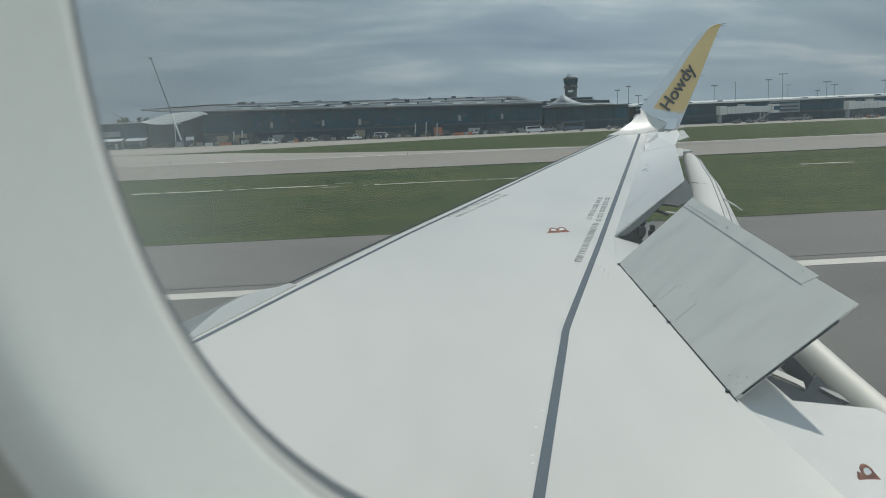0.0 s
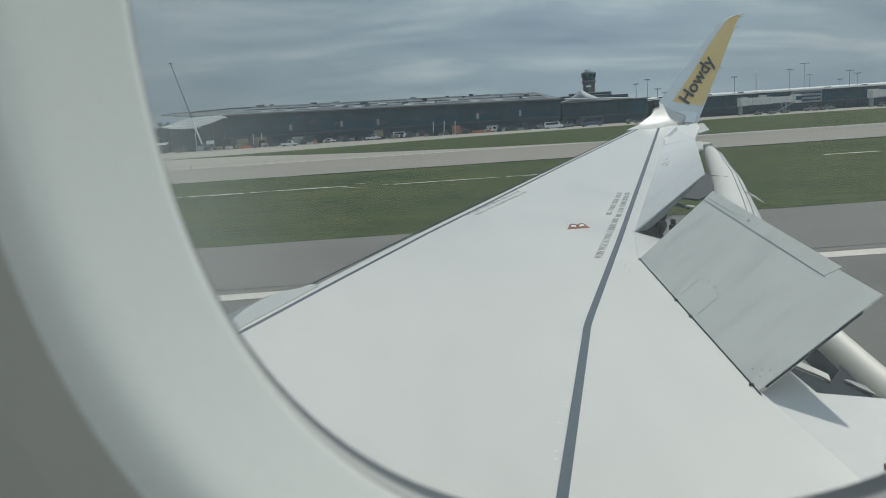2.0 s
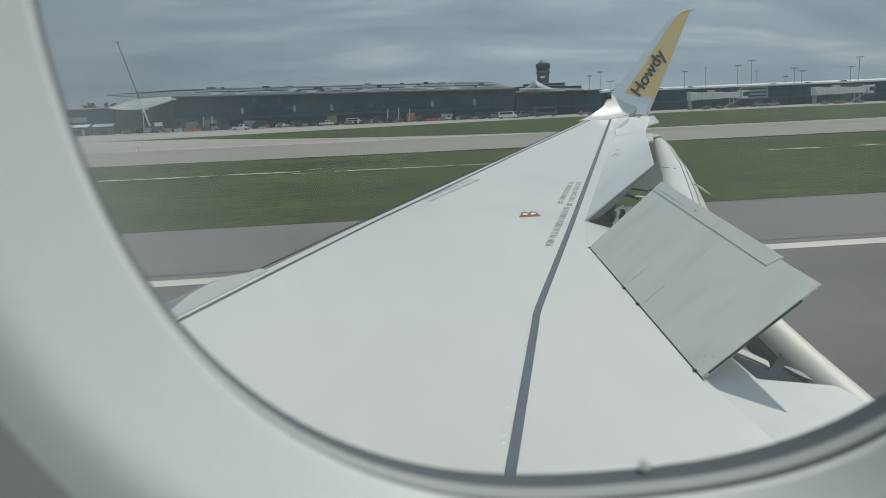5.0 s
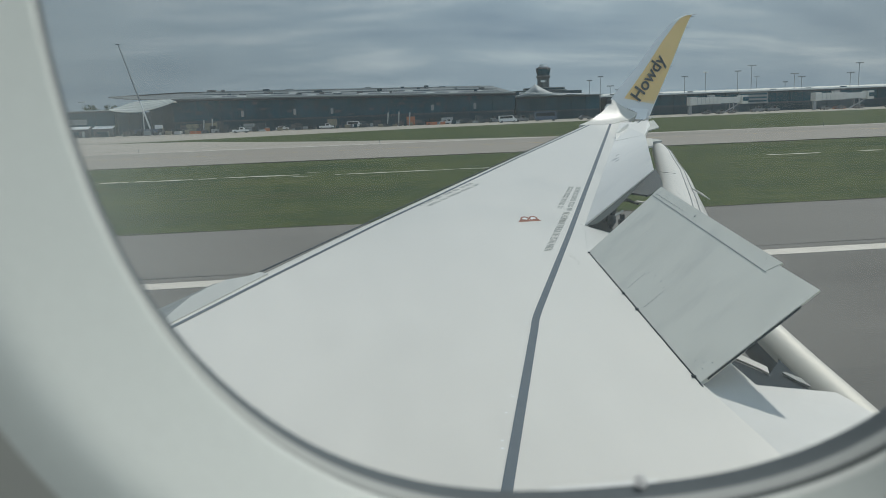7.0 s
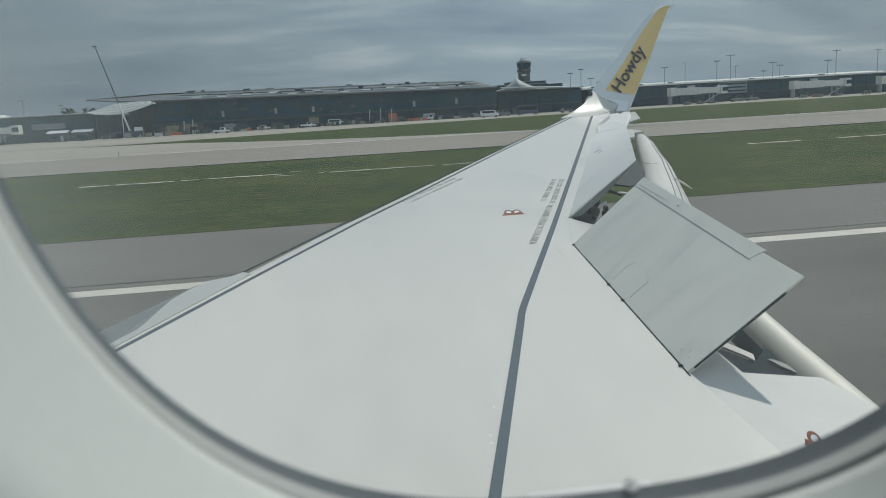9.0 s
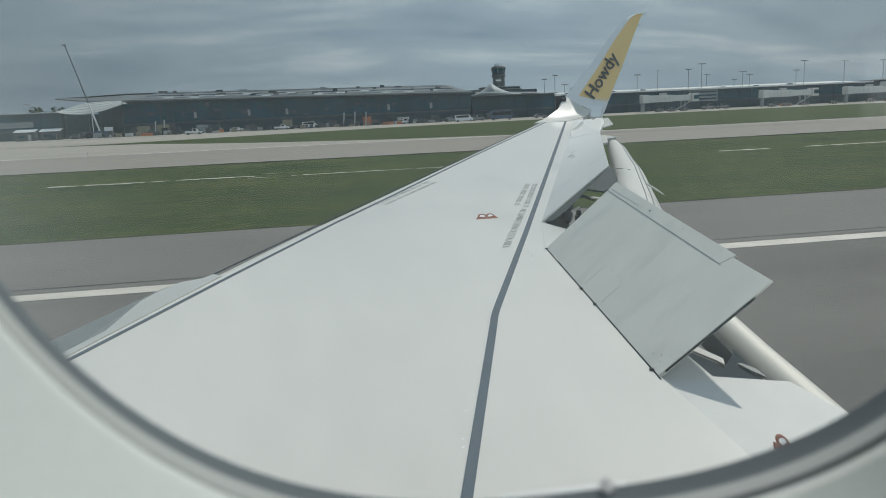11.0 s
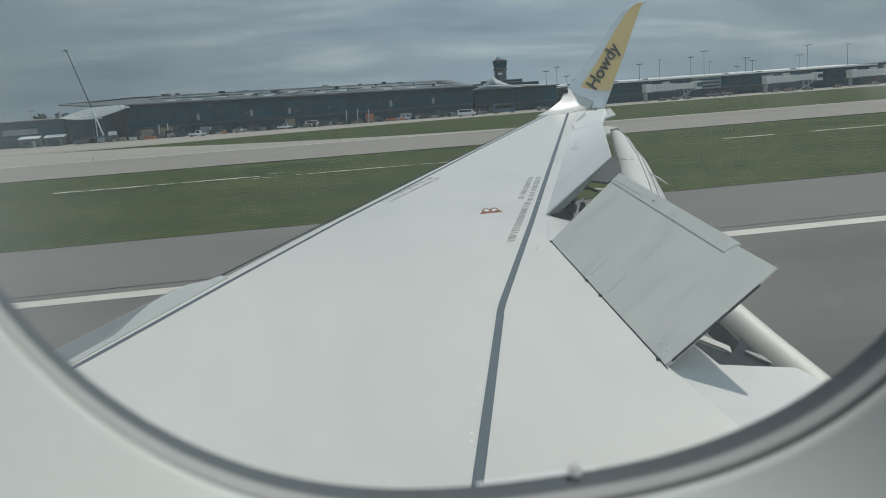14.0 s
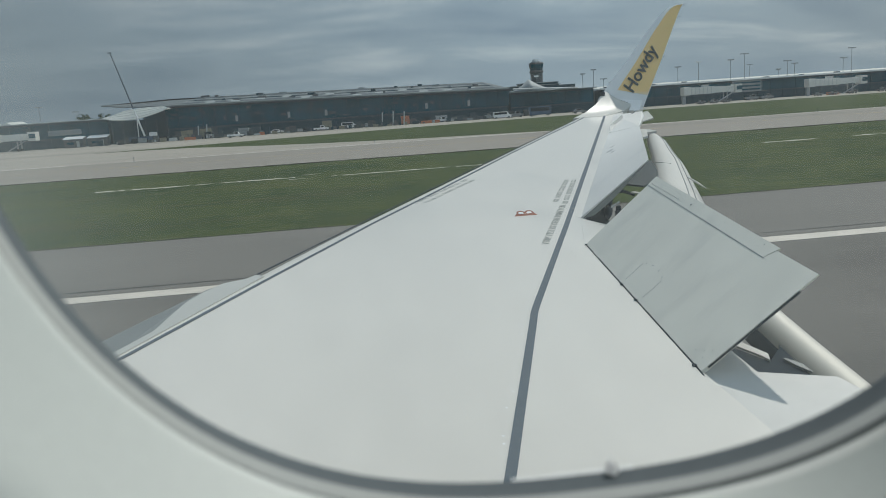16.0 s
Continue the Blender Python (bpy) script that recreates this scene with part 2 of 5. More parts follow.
M["steel"] = mat("galvanised_steel", (0.30, 0.32, 0.33), 0.5, metal=0.4, var=0.1, scale=2, fine=20)
M["bridge"] = mat("beige_bridge_panel", (0.66, 0.66, 0.62), 0.6, var=0.12, scale=0.5, fine=6)
M["rubber"] = mat("black_tyre_rubber", (0.025, 0.025, 0.026), 0.85, var=0.2)
M["car_white"] = mat("white_vehicle_paint", (0.75, 0.76, 0.76), 0.3, var=0.03, coat=0.4)
M["car_blue"] = mat("blue_vehicle_paint", (0.06, 0.10, 0.16), 0.3, var=0.05, coat=0.4)
M["car_grey"] = mat("grey_vehicle_paint", (0.20, 0.21, 0.22), 0.3, var=0.05, coat=0.4)
M["car_glass"] = mat("vehicle_glass", (0.02, 0.025, 0.03), 0.12, var=0.1)
M["orange"] = mat("orange_safety_plastic", (0.46, 0.16, 0.08), 0.6, var=0.15)
M["tan_board"] = mat("sand_coloured_board", (0.24, 0.22, 0.17), 0.8, var=0.18, scale=0.6, fine=5)
M["lamp"] = mat("floodlight_glass", (0.85, 0.86, 0.84), 0.15, metal=0.5, var=0.03)
M["sign_black"] = mat("black_sign_face", (0.03, 0.03, 0.03), 0.5, var=0.1)
M["sign_yellow"] = mat("yellow_sign_face", (0.62, 0.40, 0.04), 0.5, var=0.08)
M["foliage"] = mat("distant_foliage", (0.045, 0.070, 0.038), 0.9, var=0.4, scale=0.15, fine=1.2, spec=0.1)
M["bark"] = mat("tree_bark", (0.10, 0.08, 0.06), 0.9, var=0.2)
M["tail_orange"] = mat("orange_red_tail_paint", (0.62, 0.13, 0.05), 0.35, var=0.05)
M["hull_blue"] = mat("blue_fuselage_paint", (0.045, 0.075, 0.24), 0.35, var=0.06)


def pane_material():
    m = bpy.data.materials.new("window_acrylic")
    m.use_nodes = True
    nt = m.node_tree
    nt.nodes.clear()
    out = nt.nodes.new("ShaderNodeOutputMaterial")
    tr = nt.nodes.new("ShaderNodeBsdfTransparent"); tr.inputs[0].default_value = (0.955, 0.97, 0.945, 1)
    gl = nt.nodes.new("ShaderNodeBsdfGlossy"); gl.inputs["Roughness"].default_value = 0.05
    du = nt.nodes.new("ShaderNodeBsdfTranslucent"); du.inputs[0].default_value = (0.77, 0.85, 0.83, 1)
    tc = nt.nodes.new("ShaderNodeTexCoord")
    mp = nt.nodes.new("ShaderNodeMapping"); mp.inputs["Scale"].default_value = (1, 1, 0.6)
    ns = nt.nodes.new("ShaderNodeTexNoise"); ns.inputs["Scale"].default_value = 24; ns.inputs["Detail"].default_value = 5
    nt.links.new(tc.outputs["Object"], mp.inputs[0]); nt.links.new(mp.outputs[0], ns.inputs["Vector"])
    mr = nt.nodes.new("ShaderNodeMapRange")
    mr.inputs["From Min"].default_value, mr.inputs["From Max"].default_value = 0.40, 0.75
    mr.inputs["To Min"].default_value, mr.inputs["To Max"].default_value = 0.074, 0.094
    nt.links.new(ns.outputs["Fac"], mr.inputs["Value"])
    # a glare veil is mixed into the pane's haze towards the forward rim
    sx = nt.nodes.new("ShaderNodeSeparateXYZ"); nt.links.new(tc.outputs["Object"], sx.inputs[0])
    edge = nt.nodes.new("ShaderNodeMapRange"); edge.interpolation_type = "SMOOTHSTEP"
    edge.inputs["From Min"].default_value, edge.inputs["From Max"].default_value = -0.030, -0.100
    edge.inputs["To Min"].default_value, edge.inputs["To Max"].default_value = 0.0, 0.15
    nt.links.new(sx.outputs["X"], edge.inputs["Value"])
    hz2 = nt.nodes.new("ShaderNodeMath"); hz2.operation = "ADD"
    nt.links.new(mr.outputs[0], hz2.inputs[0]); nt.links.new(edge.outputs[0], hz2.inputs[1])
    m1 = nt.nodes.new("ShaderNodeMixShader"); m1.inputs[0].default_value = 0.0003
    m2 = nt.nodes.new("ShaderNodeMixShader")
    nt.links.new(tr.outputs[0], m1.inputs[1]); nt.links.new(gl.outputs[0], m1.inputs[2])
    nt.links.new(hz2.outputs[0], m2.inputs[0]); nt.links.new(m1.outputs[0], m2.inputs[1]); nt.links.new(du.outputs[0], m2.inputs[2])
    nt.links.new(m2.outputs[0], out.inputs[0])
    return m


M["pane"] = pane_material()


def film(name, color, cover):
    """A thin see-through layer of dirt on the paint."""
    m = bpy.data.materials.new(name)
    m.use_nodes = True
    nt = m.node_tree
    b = nt.nodes["Principled BSDF"]
    b.inputs["Base Color"].default_value = (*color, 1)
    b.inputs["Roughness"].default_value = 0.8
    b.inputs["Alpha"].default_value = cover
    return m


M["flap_metal"] = mat("dull_metal_flap_nose", (0.55, 0.535, 0.49), 0.60, metal=0.40, var=0.05, scale=1.2, fine=14)


def stained(material, color, amount, scale, stretch, lo=0.52, hi=0.72):
    """Adds soft patches of dirt to a paint, drawn out along one direction."""
    nt = M[material].node_tree
    b = nt.nodes["Principled BSDF"]
    old = b.inputs["Base Color"].links[0].from_socket
    tc = nt.nodes.new("ShaderNodeTexCoord")
    mp = nt.nodes.new("ShaderNodeMapping")
    mp.inputs["Scale"].default_value, mp.inputs["Location"].default_value = stretch, (3.7, 1.9, 0.4)
    ns = nt.nodes.new("ShaderNodeTexNoise")
    ns.inputs["Scale"].default_value, ns.inputs["Detail"].default_value = scale, 3
    nt.links.new(tc.outputs["Object"], mp.inputs[0])
    nt.links.new(mp.outputs[0], ns.inputs["Vector"])
    mr = nt.nodes.new("ShaderNodeMapRange")
    mr.interpolation_type = "SMOOTHSTEP"
    mr.inputs["From Min"].default_value, mr.inputs["From Max"].default_value, mr.inputs["To Max"].default_value = lo, hi, amount
    nt.links.new(ns.outputs["Fac"], mr.inputs["Value"])
    mx = nt.nodes.new("ShaderNodeMix")
    mx.data_type = "RGBA"
    mx.inputs["B"].default_value = (*color, 1)
    nt.links.new(mr.outputs[0], mx.inputs["Factor"])
    nt.links.new(old, mx.inputs["A"])
    nt.links.new(mx.outputs["Result"], b.inputs["Base Color"])


stained("spoil_in", (0.42, 0.42, 0.40), 0.24, 2.6, (1.0, 1.7, 1.0), 0.48, 0.76)
stained("spoil", (0.45, 0.47, 0.48), 0.22, 1.0, (0.9, 0.9, 1.0))
stained("wing", (0.52, 0.52, 0.49), 0.28, 0.9, (1.0, 0.5, 1.0))
stained("flap_white", (0.42, 0.41, 0.38), 0.45, 2.0, (1.6, 0.5, 1.0))
stained("asphalt", (0.085, 0.080, 0.074), 0.5, 0.16, (0.35, 1.0, 1.0))
stained("asphalt", (0.23, 0.22, 0.195), 0.32, 11.0, (1.0, 1.0, 1.0), 0.54, 0.70)
stained("asphalt_dark", (0.18, 0.172, 0.155), 0.32, 11.0, (1.0, 1.0, 1.0), 0.54, 0.70)
stained("shoulder", (0.225, 0.212, 0.19), 0.3, 8.0, (0.8, 1.0, 1.0), 0.54, 0.68)
stained("taxi", (0.15, 0.140, 0.125), 0.45, 0.05, (0.25, 1.0, 1.0))
stained("apron", (0.20, 0.185, 0.160), 0.5, 0.035, (0.3, 1.0, 1.0))
stained("grass", (0.085, 0.078, 0.034), 0.35, 0.16, (0.4, 1.0, 1.0))
stained("grass", (0.018, 0.036, 0.009), 0.55, 0.55, (0.5, 1.2, 1.0), 0.55, 0.75)
M["smudge"] = film("dark_blue_grey_smudge", (0.20, 0.25, 0.29), 0.22)


def graded(material, low, z0, z1):
    """Lets a paint fade into another colour between two heights, as sprayed."""
    nt = M[material].node_tree
    b = nt.nodes["Principled BSDF"]
    old = b.inputs["Base Color"].links[0].from_socket
    tc = nt.nodes.new("ShaderNodeTexCoord")
    sx = nt.nodes.new("ShaderNodeSeparateXYZ")
    nt.links.new(tc.outputs["Object"], sx.inputs[0])
    mr = nt.nodes.new("ShaderNodeMapRange")
    mr.inputs["From Min"].default_value, mr.inputs["From Max"].default_value = z0, z1
    nt.links.new(sx.outputs["Z"], mr.inputs["Value"])
    mx = nt.nodes.new("ShaderNodeMix")
    mx.data_type = "RGBA"
    mx.inputs["A"].default_value = (*low, 1)
    nt.links.new(mr.outputs[0], mx.inputs["Factor"])
    nt.links.new(old, mx.inputs["B"])
    nt.links.new(mx.outputs["Result"], b.inputs["Base Color"])


graded("yellow", (0.86, 0.86, 0.84), 4.42, 4.60)


def translucent(name, color):
    """A small clouded plastic piece that daylight shines through."""
    m = bpy.data.materials.new(name)
    m.use_nodes = True
    nt = m.node_tree
    b = nt.nodes["Principled BSDF"]
    b.inputs["Base Color"].default_value = (*color, 1)
    b.inputs["Roughness"].default_value = 0.25
    tl = nt.nodes.new("ShaderNodeBsdfTranslucent")
    tl.inputs[0].default_value = (*color, 1)
    mx = nt.nodes.new("ShaderNodeMixShader")
    mx.inputs[0].default_value = 0.7
    nt.links.new(b.outputs[0], mx.inputs[1])
    nt.links.new(tl.outputs[0], mx.inputs[2])
    nt.links.new(mx.outputs[0], nt.nodes["Material Output"].inputs[0])
    return m


M["bead"] = translucent("clouded_white_plastic", (0.95, 0.95, 0.95))

# ---------------- mesh helpers ----------------


def thing(name, label, category, group="", kind="", at=(0, 0, 0), turn=0.0):
    ob = new(name)
    ob.empty_display_size = 0.2
    ob.matrix_basis = pose(*at, 0, 0, turn)
    return tagged(ob, label, category, group, kind)


def part(name, bm, material, parent=None, label="", smooth=False):
    """Links a bmesh as one mesh object under a thing or a part."""
    bmesh.ops.recalc_face_normals(bm, faces=bm.faces)
    me = bpy.data.meshes.new(name)
    if smooth:
        for f in bm.faces:
            f.smooth = True
    bm.to_mesh(me)
    bm.free()
    me.materials.append(M[material])
    ob = new(name, me)
    if parent:
        ob.parent = parent
    if label:
        ob["label"] = label
    return ob


def setting(name, bm, material, label, category):
    return tagged(part(name, bm, material), label, category, kind="structure")


def box(bm, x0, x1, y0, y1, z0, z1, bevel=0.0):
    vs = [bm.verts.new((x, y, z)) for x in (x0, x1) for y in (y0, y1) for z in (z0, z1)]
    fs = [bm.faces.new([vs[i] for i in q]) for q in ((0, 1, 3, 2), (4, 6, 7, 5), (0, 4, 5, 1), (2, 3, 7, 6), (0, 2, 6, 4), (1, 5, 7, 3))]
    if bevel:
        es = list({e for f in fs for e in f.edges})
        bmesh.ops.bevel(bm, geom=es, offset=bevel, segments=2, affect="EDGES", profile=0.6)
    return vs


def boxes(*rows, bevel=0.0):
    bm = bmesh.new()
    for r in rows:
        box(bm, *r, bevel=bevel)
    return bm


def slab(quad, down):
    """A plate over a polygon of 3-D corners, thickened by the vector down."""
    bm = bmesh.new()
    down = Vector(down)
    top = [bm.verts.new(p) for p in quad]
    low = [bm.verts.new(Vector(p) + down) for p in quad]
    bm.faces.new(top)
    bm.faces.new(low[::-1])
    n = len(quad)
    for i in range(n):
        j = (i + 1) % n
        bm.faces.new((top[i], low[i], low[j], top[j]))
    return bm


def tube(points, radii, sides=10, bm=None):
    """A round bar through points with a radius at each."""
    bm = bm or bmesh.new()
    pts = [Vector(p) for p in points]
    rings = []
    for i, p in enumerate(pts):
        d = (pts[min(i + 1, len(pts) - 1)] - pts[max(i - 1, 0)]).normalized()
        u = d.orthogonal().normalized() if abs(d.z) > 0.9 else d.cross(Vector((0, 0, 1))).normalized()
        v = d.cross(u)
        rings.append([bm.verts.new(p + radii[i] * (math.cos(a) * u + math.sin(a) * v)) for a in [2 * math.pi * k / sides for k in range(sides)]])
    for a, b in zip(rings, rings[1:]):
        for k in range(sides):
            bm.faces.new((a[k], a[(k + 1) % sides], b[(k + 1) % sides], b[k]))
    bm.faces.new(rings[0][::-1])
    bm.faces.new(rings[-1])
    return bm


def loft(rows, closed=True, caps=True):
    """Skin over rows of points with equal counts."""
    bm = bmesh.new()
    vs = [[bm.verts.new(p) for p in r] for r in rows]
    n = len(rows[0])
    for a, b in zip(vs, vs[1:]):
        for k in range(n if closed else n - 1):
            bm.faces.new((a[k], a[(k + 1) % n], b[(k + 1) % n], b[k]))
    if caps and closed:
        bm.faces.new(vs[0][::-1])
        bm.faces.new(vs[-1])
    return bm


def lettering(name, text, size, material, parent, m, bold=0.0, depth=0.002):
    cu = bpy.data.curves.new(name, "FONT")
    cu.body, cu.size, cu.extrude, cu.offset = text, size, depth, bold
    cu.resolution_u = 4
    tmp = bpy.data.objects.new(name, cu)
    me = bpy.data.meshes.new_from_object(tmp)
    bpy.data.objects.remove(tmp)
    me.transform(m)
    me.materials.append(M[material])
    ob = new(name, me)
    ob.parent = parent
    return ob


# ---------------- ground ----------------
bm = bmesh.new()
g = [bm.verts.new(p) for p in ((-4000, -1500, -0.06), (4000, -1500, -0.06), (4000, 4500, -0.06), (-4000, 4500, -0.06))]
bm.faces.new(g)
setting("ground", bm, "grass", "mown green airfield grass with brownish patches", "ground")


def rounded_strip(x0, x1, y0, y1, z, r, ends=(False, False), n=10):
    """A flat strip along x, whose ends can be rounded."""
    bm = bmesh.new()
    pts = []
    ym, h = (y0 + y1) / 2, (y1 - y0) / 2
    if ends[0]:
        pts += [(x0 + r - r * math.sin(a), ym + h * math.cos(a)) for a in [math.pi * k / n for k in range(n + 1)]]
    else:
        pts += [(x0, y1), (x0, y0)]
    if ends[1]:
        pts += [(x1 - r + r * math.sin(a), ym - h * math.cos(a)) for a in [math.pi * k / n for k in range(n + 1)]]
    else:
        pts += [(x1, y0), (x1, y1)]
    top = [bm.verts.new((x, y, z)) for x, y in pts]
    low = [bm.verts.new((x, y, z - 0.3)) for x, y in pts]
    bm.faces.new(top)
    for i in range(len(pts)):
        j = (i + 1) % len(pts)
        bm.faces.new((top[i], low[i], low[j], top[j]))
    return bm


setting("runway", boxes((-900, 1500, -22.4, 22.4, -0.3, 0.0)), "asphalt", "worn grey asphalt runway", "runway")
setting("runway_shoulder", boxes((-900, 1500, 22.4, 32.1, -0.3, -0.006), (-900, 1500, -32.1, -22.4, -0.3, -0.006)), "shoulder", "grey asphalt runway shoulder beside the grass", "pavement")
setting("runway_worn_strip", boxes((-900, 1500, -11.7, 11.7, -0.01, 0.004)), "asphalt_dark", "darker rubber-worn strip along the runway", "pavement")
setting("runway_edge_line", boxes((-900, 1500, 21.2, 22.0, -0.01, 0.006), (-900, 1500, -22.0, -21.2, -0.01, 0.006)), "white_line", "worn white painted runway edge line", "road marking")
setting("parallel_taxiway", boxes((-900, 1500, 82.0, 122.0, -0.3, 0.0)), "taxi", "pale concrete parallel taxiway", "taxiway")
setting("apron", boxes((-900, 1500, 122.0, 420.0, -0.3, -0.002)), "apron", "pale concrete terminal apron", "apron")
setting("connector_taxiway", boxes((112, 180, 31.5, 82.5, -0.3, -0.003), (-140, -60, 31.5, 82.5, -0.3, -0.003)), "taxi", "pale concrete connector between runway and taxiway", "taxiway")
verge = [(-61, 184), (-50, 181), (-37, 174), (-22, 156), (-7, 142), (10, 130), (30, 122.2), (60, 122), (1500, 122), (1500, 252), (120, 252), (60, 243), (20, 228), (-11, 211), (-40, 194)]
setting("taxiway_grass_verge", slab([(x, y, 0.012) for x, y in verge], (0, 0, -0.3)), "grass", "tapering grass strip between taxiway and apron", "grass")


def wandering_line(name, x0, x1, y, width, material, label, seed, step=0.45, amp=0.12, z=0.008, breaks=0.0):
    rnd = random.Random(seed)
    bm = bmesh.new()
    x, off = x0, 0.0
    while x < x1:
        nx = min(x + step, x1)
        noff = off * 0.85 + rnd.uniform(-amp, amp)
        if rnd.random() >= breaks:
            w0 = width * rnd.uniform(0.45, 1.25) / 2
            bm.faces.new([bm.verts.new(p) for p in ((x, y + off - w0, z), (nx, y + noff - w0, z), (nx, y + noff + w0, z), (x, y + off + w0, z))])
        x, off = nx, noff
    return tagged(part(name, bm, material), label, "ground marking", kind="structure")


wandering_line("pavement_joint", -300, 500, 22.75, 0.09, "crack", "dark tar-filled pavement joint", 3, step=6, amp=0.03, z=0.004)
wandering_line("dry_track", -21.0, -5.5, 62.4, 0.75, "dry", "pale dry strip worn into the grass", 5, amp=0.10, z=-0.03, breaks=0.03)
wandering_line("dry_track", -2.6, 16.0, 61.0, 0.62, "dry", "pale dry strip worn into the grass", 6, amp=0.08, z=-0.03, breaks=0.08)
wandering_line("dry_track", -6.3, -4.4, 60.6, 0.3, "dry", "pale dry strip worn into the grass", 15, amp=0.05, z=-0.03, breaks=0.1)
wandering_line("dry_track", -5.0, -3.6, 64.4, 0.3, "dry", "pale dry strip worn into the grass", 16, amp=0.05, z=-0.03, breaks=0.1)
wandering_line("dry_track", 33.5, 38.0, 61.8, 0.8, "dry", "pale dry strip worn into the grass", 7, amp=0.08, z=-0.03)
wandering_line("dry_track", 41.5, 76.0, 61.8, 0.8, "dry", "pale dry strip worn into the grass", 8, amp=0.10, z=-0.03, breaks=0.03)
wandering_line("verge_edge", -120, 160, 32.18, 0.30, "soil", "dark uneven soil edge between grass and shoulder", 21, step=0.7, amp=0.05, z=0.004, breaks=0.04)
wandering_line("verge_edge", -160, 220, 81.8, 0.5, "soil", "dark uneven soil edge between grass and taxiway", 22, step=1.2, amp=0.08, z=0.006, breaks=0.08)
wandering_line("taxiway_edge_line", -300, 500, 120.6, 1.2, "white_line", "pale worn strip along the taxiway edge", 19, step=8, amp=0.05)
wandering_line("taxiway_centreline", -300, 500, 102, 0.3, "yellow_line", "worn yellow taxiway centreline", 9, step=8, amp=0.02)
bm = bmesh.new()
rnd = random.Random(8)
for y0, width in ((21.17, 0.02), (22.03, 0.02), (100.5, 0.10)):
    x = -60.0
    while x < 130:
        step = rnd.uniform(1.5, 6.0)
        ya, yb = y0 + rnd.uniform(-0.03, 0.03), y0 + rnd.uniform(-0.03, 0.03)
        w = width * rnd.uniform(0.4, 1.0)
        bm.faces.new([bm.verts.new(p) for p in ((x, ya - w, 0.007), (x + step, yb - w, 0.007), (x + step, yb + w, 0.007), (x, ya + w, 0.007))])
        x += step + rnd.choice((0.0, 0.0, 0.6))
setting("pavement_cracks", bm, "asphalt_dark", "thin dark joints and cracks in the asphalt", "cracks")

# ---------------- the aircraft: wing ----------------
DIH = math.tan(radians(5.0))
UP = Vector((0, -DIH, 1)).normalized()


def skin(x, y, up=0.0):
    """A point on the wing's upper surface, or up metres above it."""
    return Vector((x, y, 3.0 + DIH * y)) + UP * up


def lead(y):
    return -0.80 + (y - 5.3) * 0.572 - 0.055 * min(1.0, max(0.0, (y - 4.8) / 1.2))


def trail(y):
    pts = [(0.4, 1.47), (2.53, 1.454), (3.16, 1.43), (5.34, 1.563), (6.2, 1.80), (13.3, 4.60), (14.45, 5.02)]
    for (a, xa), (b, xb) in zip(pts, pts[1:]):
        if y <= b:
            return xa + (xb - xa) * (y - a) / (b - a)
    return pts[-1][1]


aircraft = thing("aircraft", "white passenger jet with raised wing spoilers, on the runway", "aircraft")
rows = []
for y in (0.4, 2.0, 2.53, 3.16, 4.2, 5.34, 6.2, 8.0, 10.0, 12.0, 13.3, 14.3):
    xl, xt = lead(y), trail(y)
    c = xt - xl
    th = 0.115 * c
    prof = [(1, 0), (0.75, 0), (0.5, 0), (0.25, 0), (0.10, 0), (0.055, -0.012), (0.025, -0.05), (0.008, -0.10), (0, -0.19), (0.008, -0.30), (0.04, -0.45), (0.12, -0.65), (0.35, -0.9), (0.7, -0.6), (1, -0.22)]
    rows.append([skin(xl + u * c, y, v * th) for u, v in prof])
wing = part("wing", loft(rows), "wing", aircraft, "smooth white painted wing with grey seams")
for f in wing.data.polygons:
    f.use_smooth = True
wing.data.set_sharp_from_angle(angle=radians(28))


def ribbon(points, width, up=0.003, thick=0.003):
    """A flat strip on the wing along x-y points."""
    bm = bmesh.new()
    prev = None
    for i, (x, y) in enumerate(points):
        a, b = points[max(0, i - 1)], points[min(len(points) - 1, i + 1)]
        d = Vector((b[0] - a[0], b[1] - a[1], 0)).normalized()
        nx, ny = d.y * width / 2, -d.x * width / 2
        now = [bm.verts.new(skin(x + s * nx, y + s * ny, u)) for s, u in ((-1, up - thick), (-1, up), (1, up), (1, up - thick))]
        if prev:
            for k in range(3):
                bm.faces.new((prev[k], prev[k + 1], now[k + 1], now[k]))
        prev = now
    return bm


part("rear_spar_seal", ribbon([(-0.15, 0.45), (0.41, 2.41), (0.845, 3.93), (0.872, 4.03), (0.905, 4.13), (0.945, 4.24), (1.588, 5.969), (4.40, 13.66)], 0.042), "seal", wing, "dark grey sealant strip along the spoiler line")
part("front_spar_seal", ribbon([(-3.2, 0.6), (-1.307, 4.0), (-0.73, 5.12), (0.062, 6.62), (0.70, 7.75), (2.0, 10.1), (4.20, 13.95)], 0.028), "seal", wing, "thin dark seam behind the leading edge")
part("leading_edge_seal", ribbon([(lead(y) + 0.012, y) for y in (5.3, 7, 9, 11, 13, 14.2)], 0.02, up=-0.004), "dark", wing, "dark rubber strip on the leading edge")


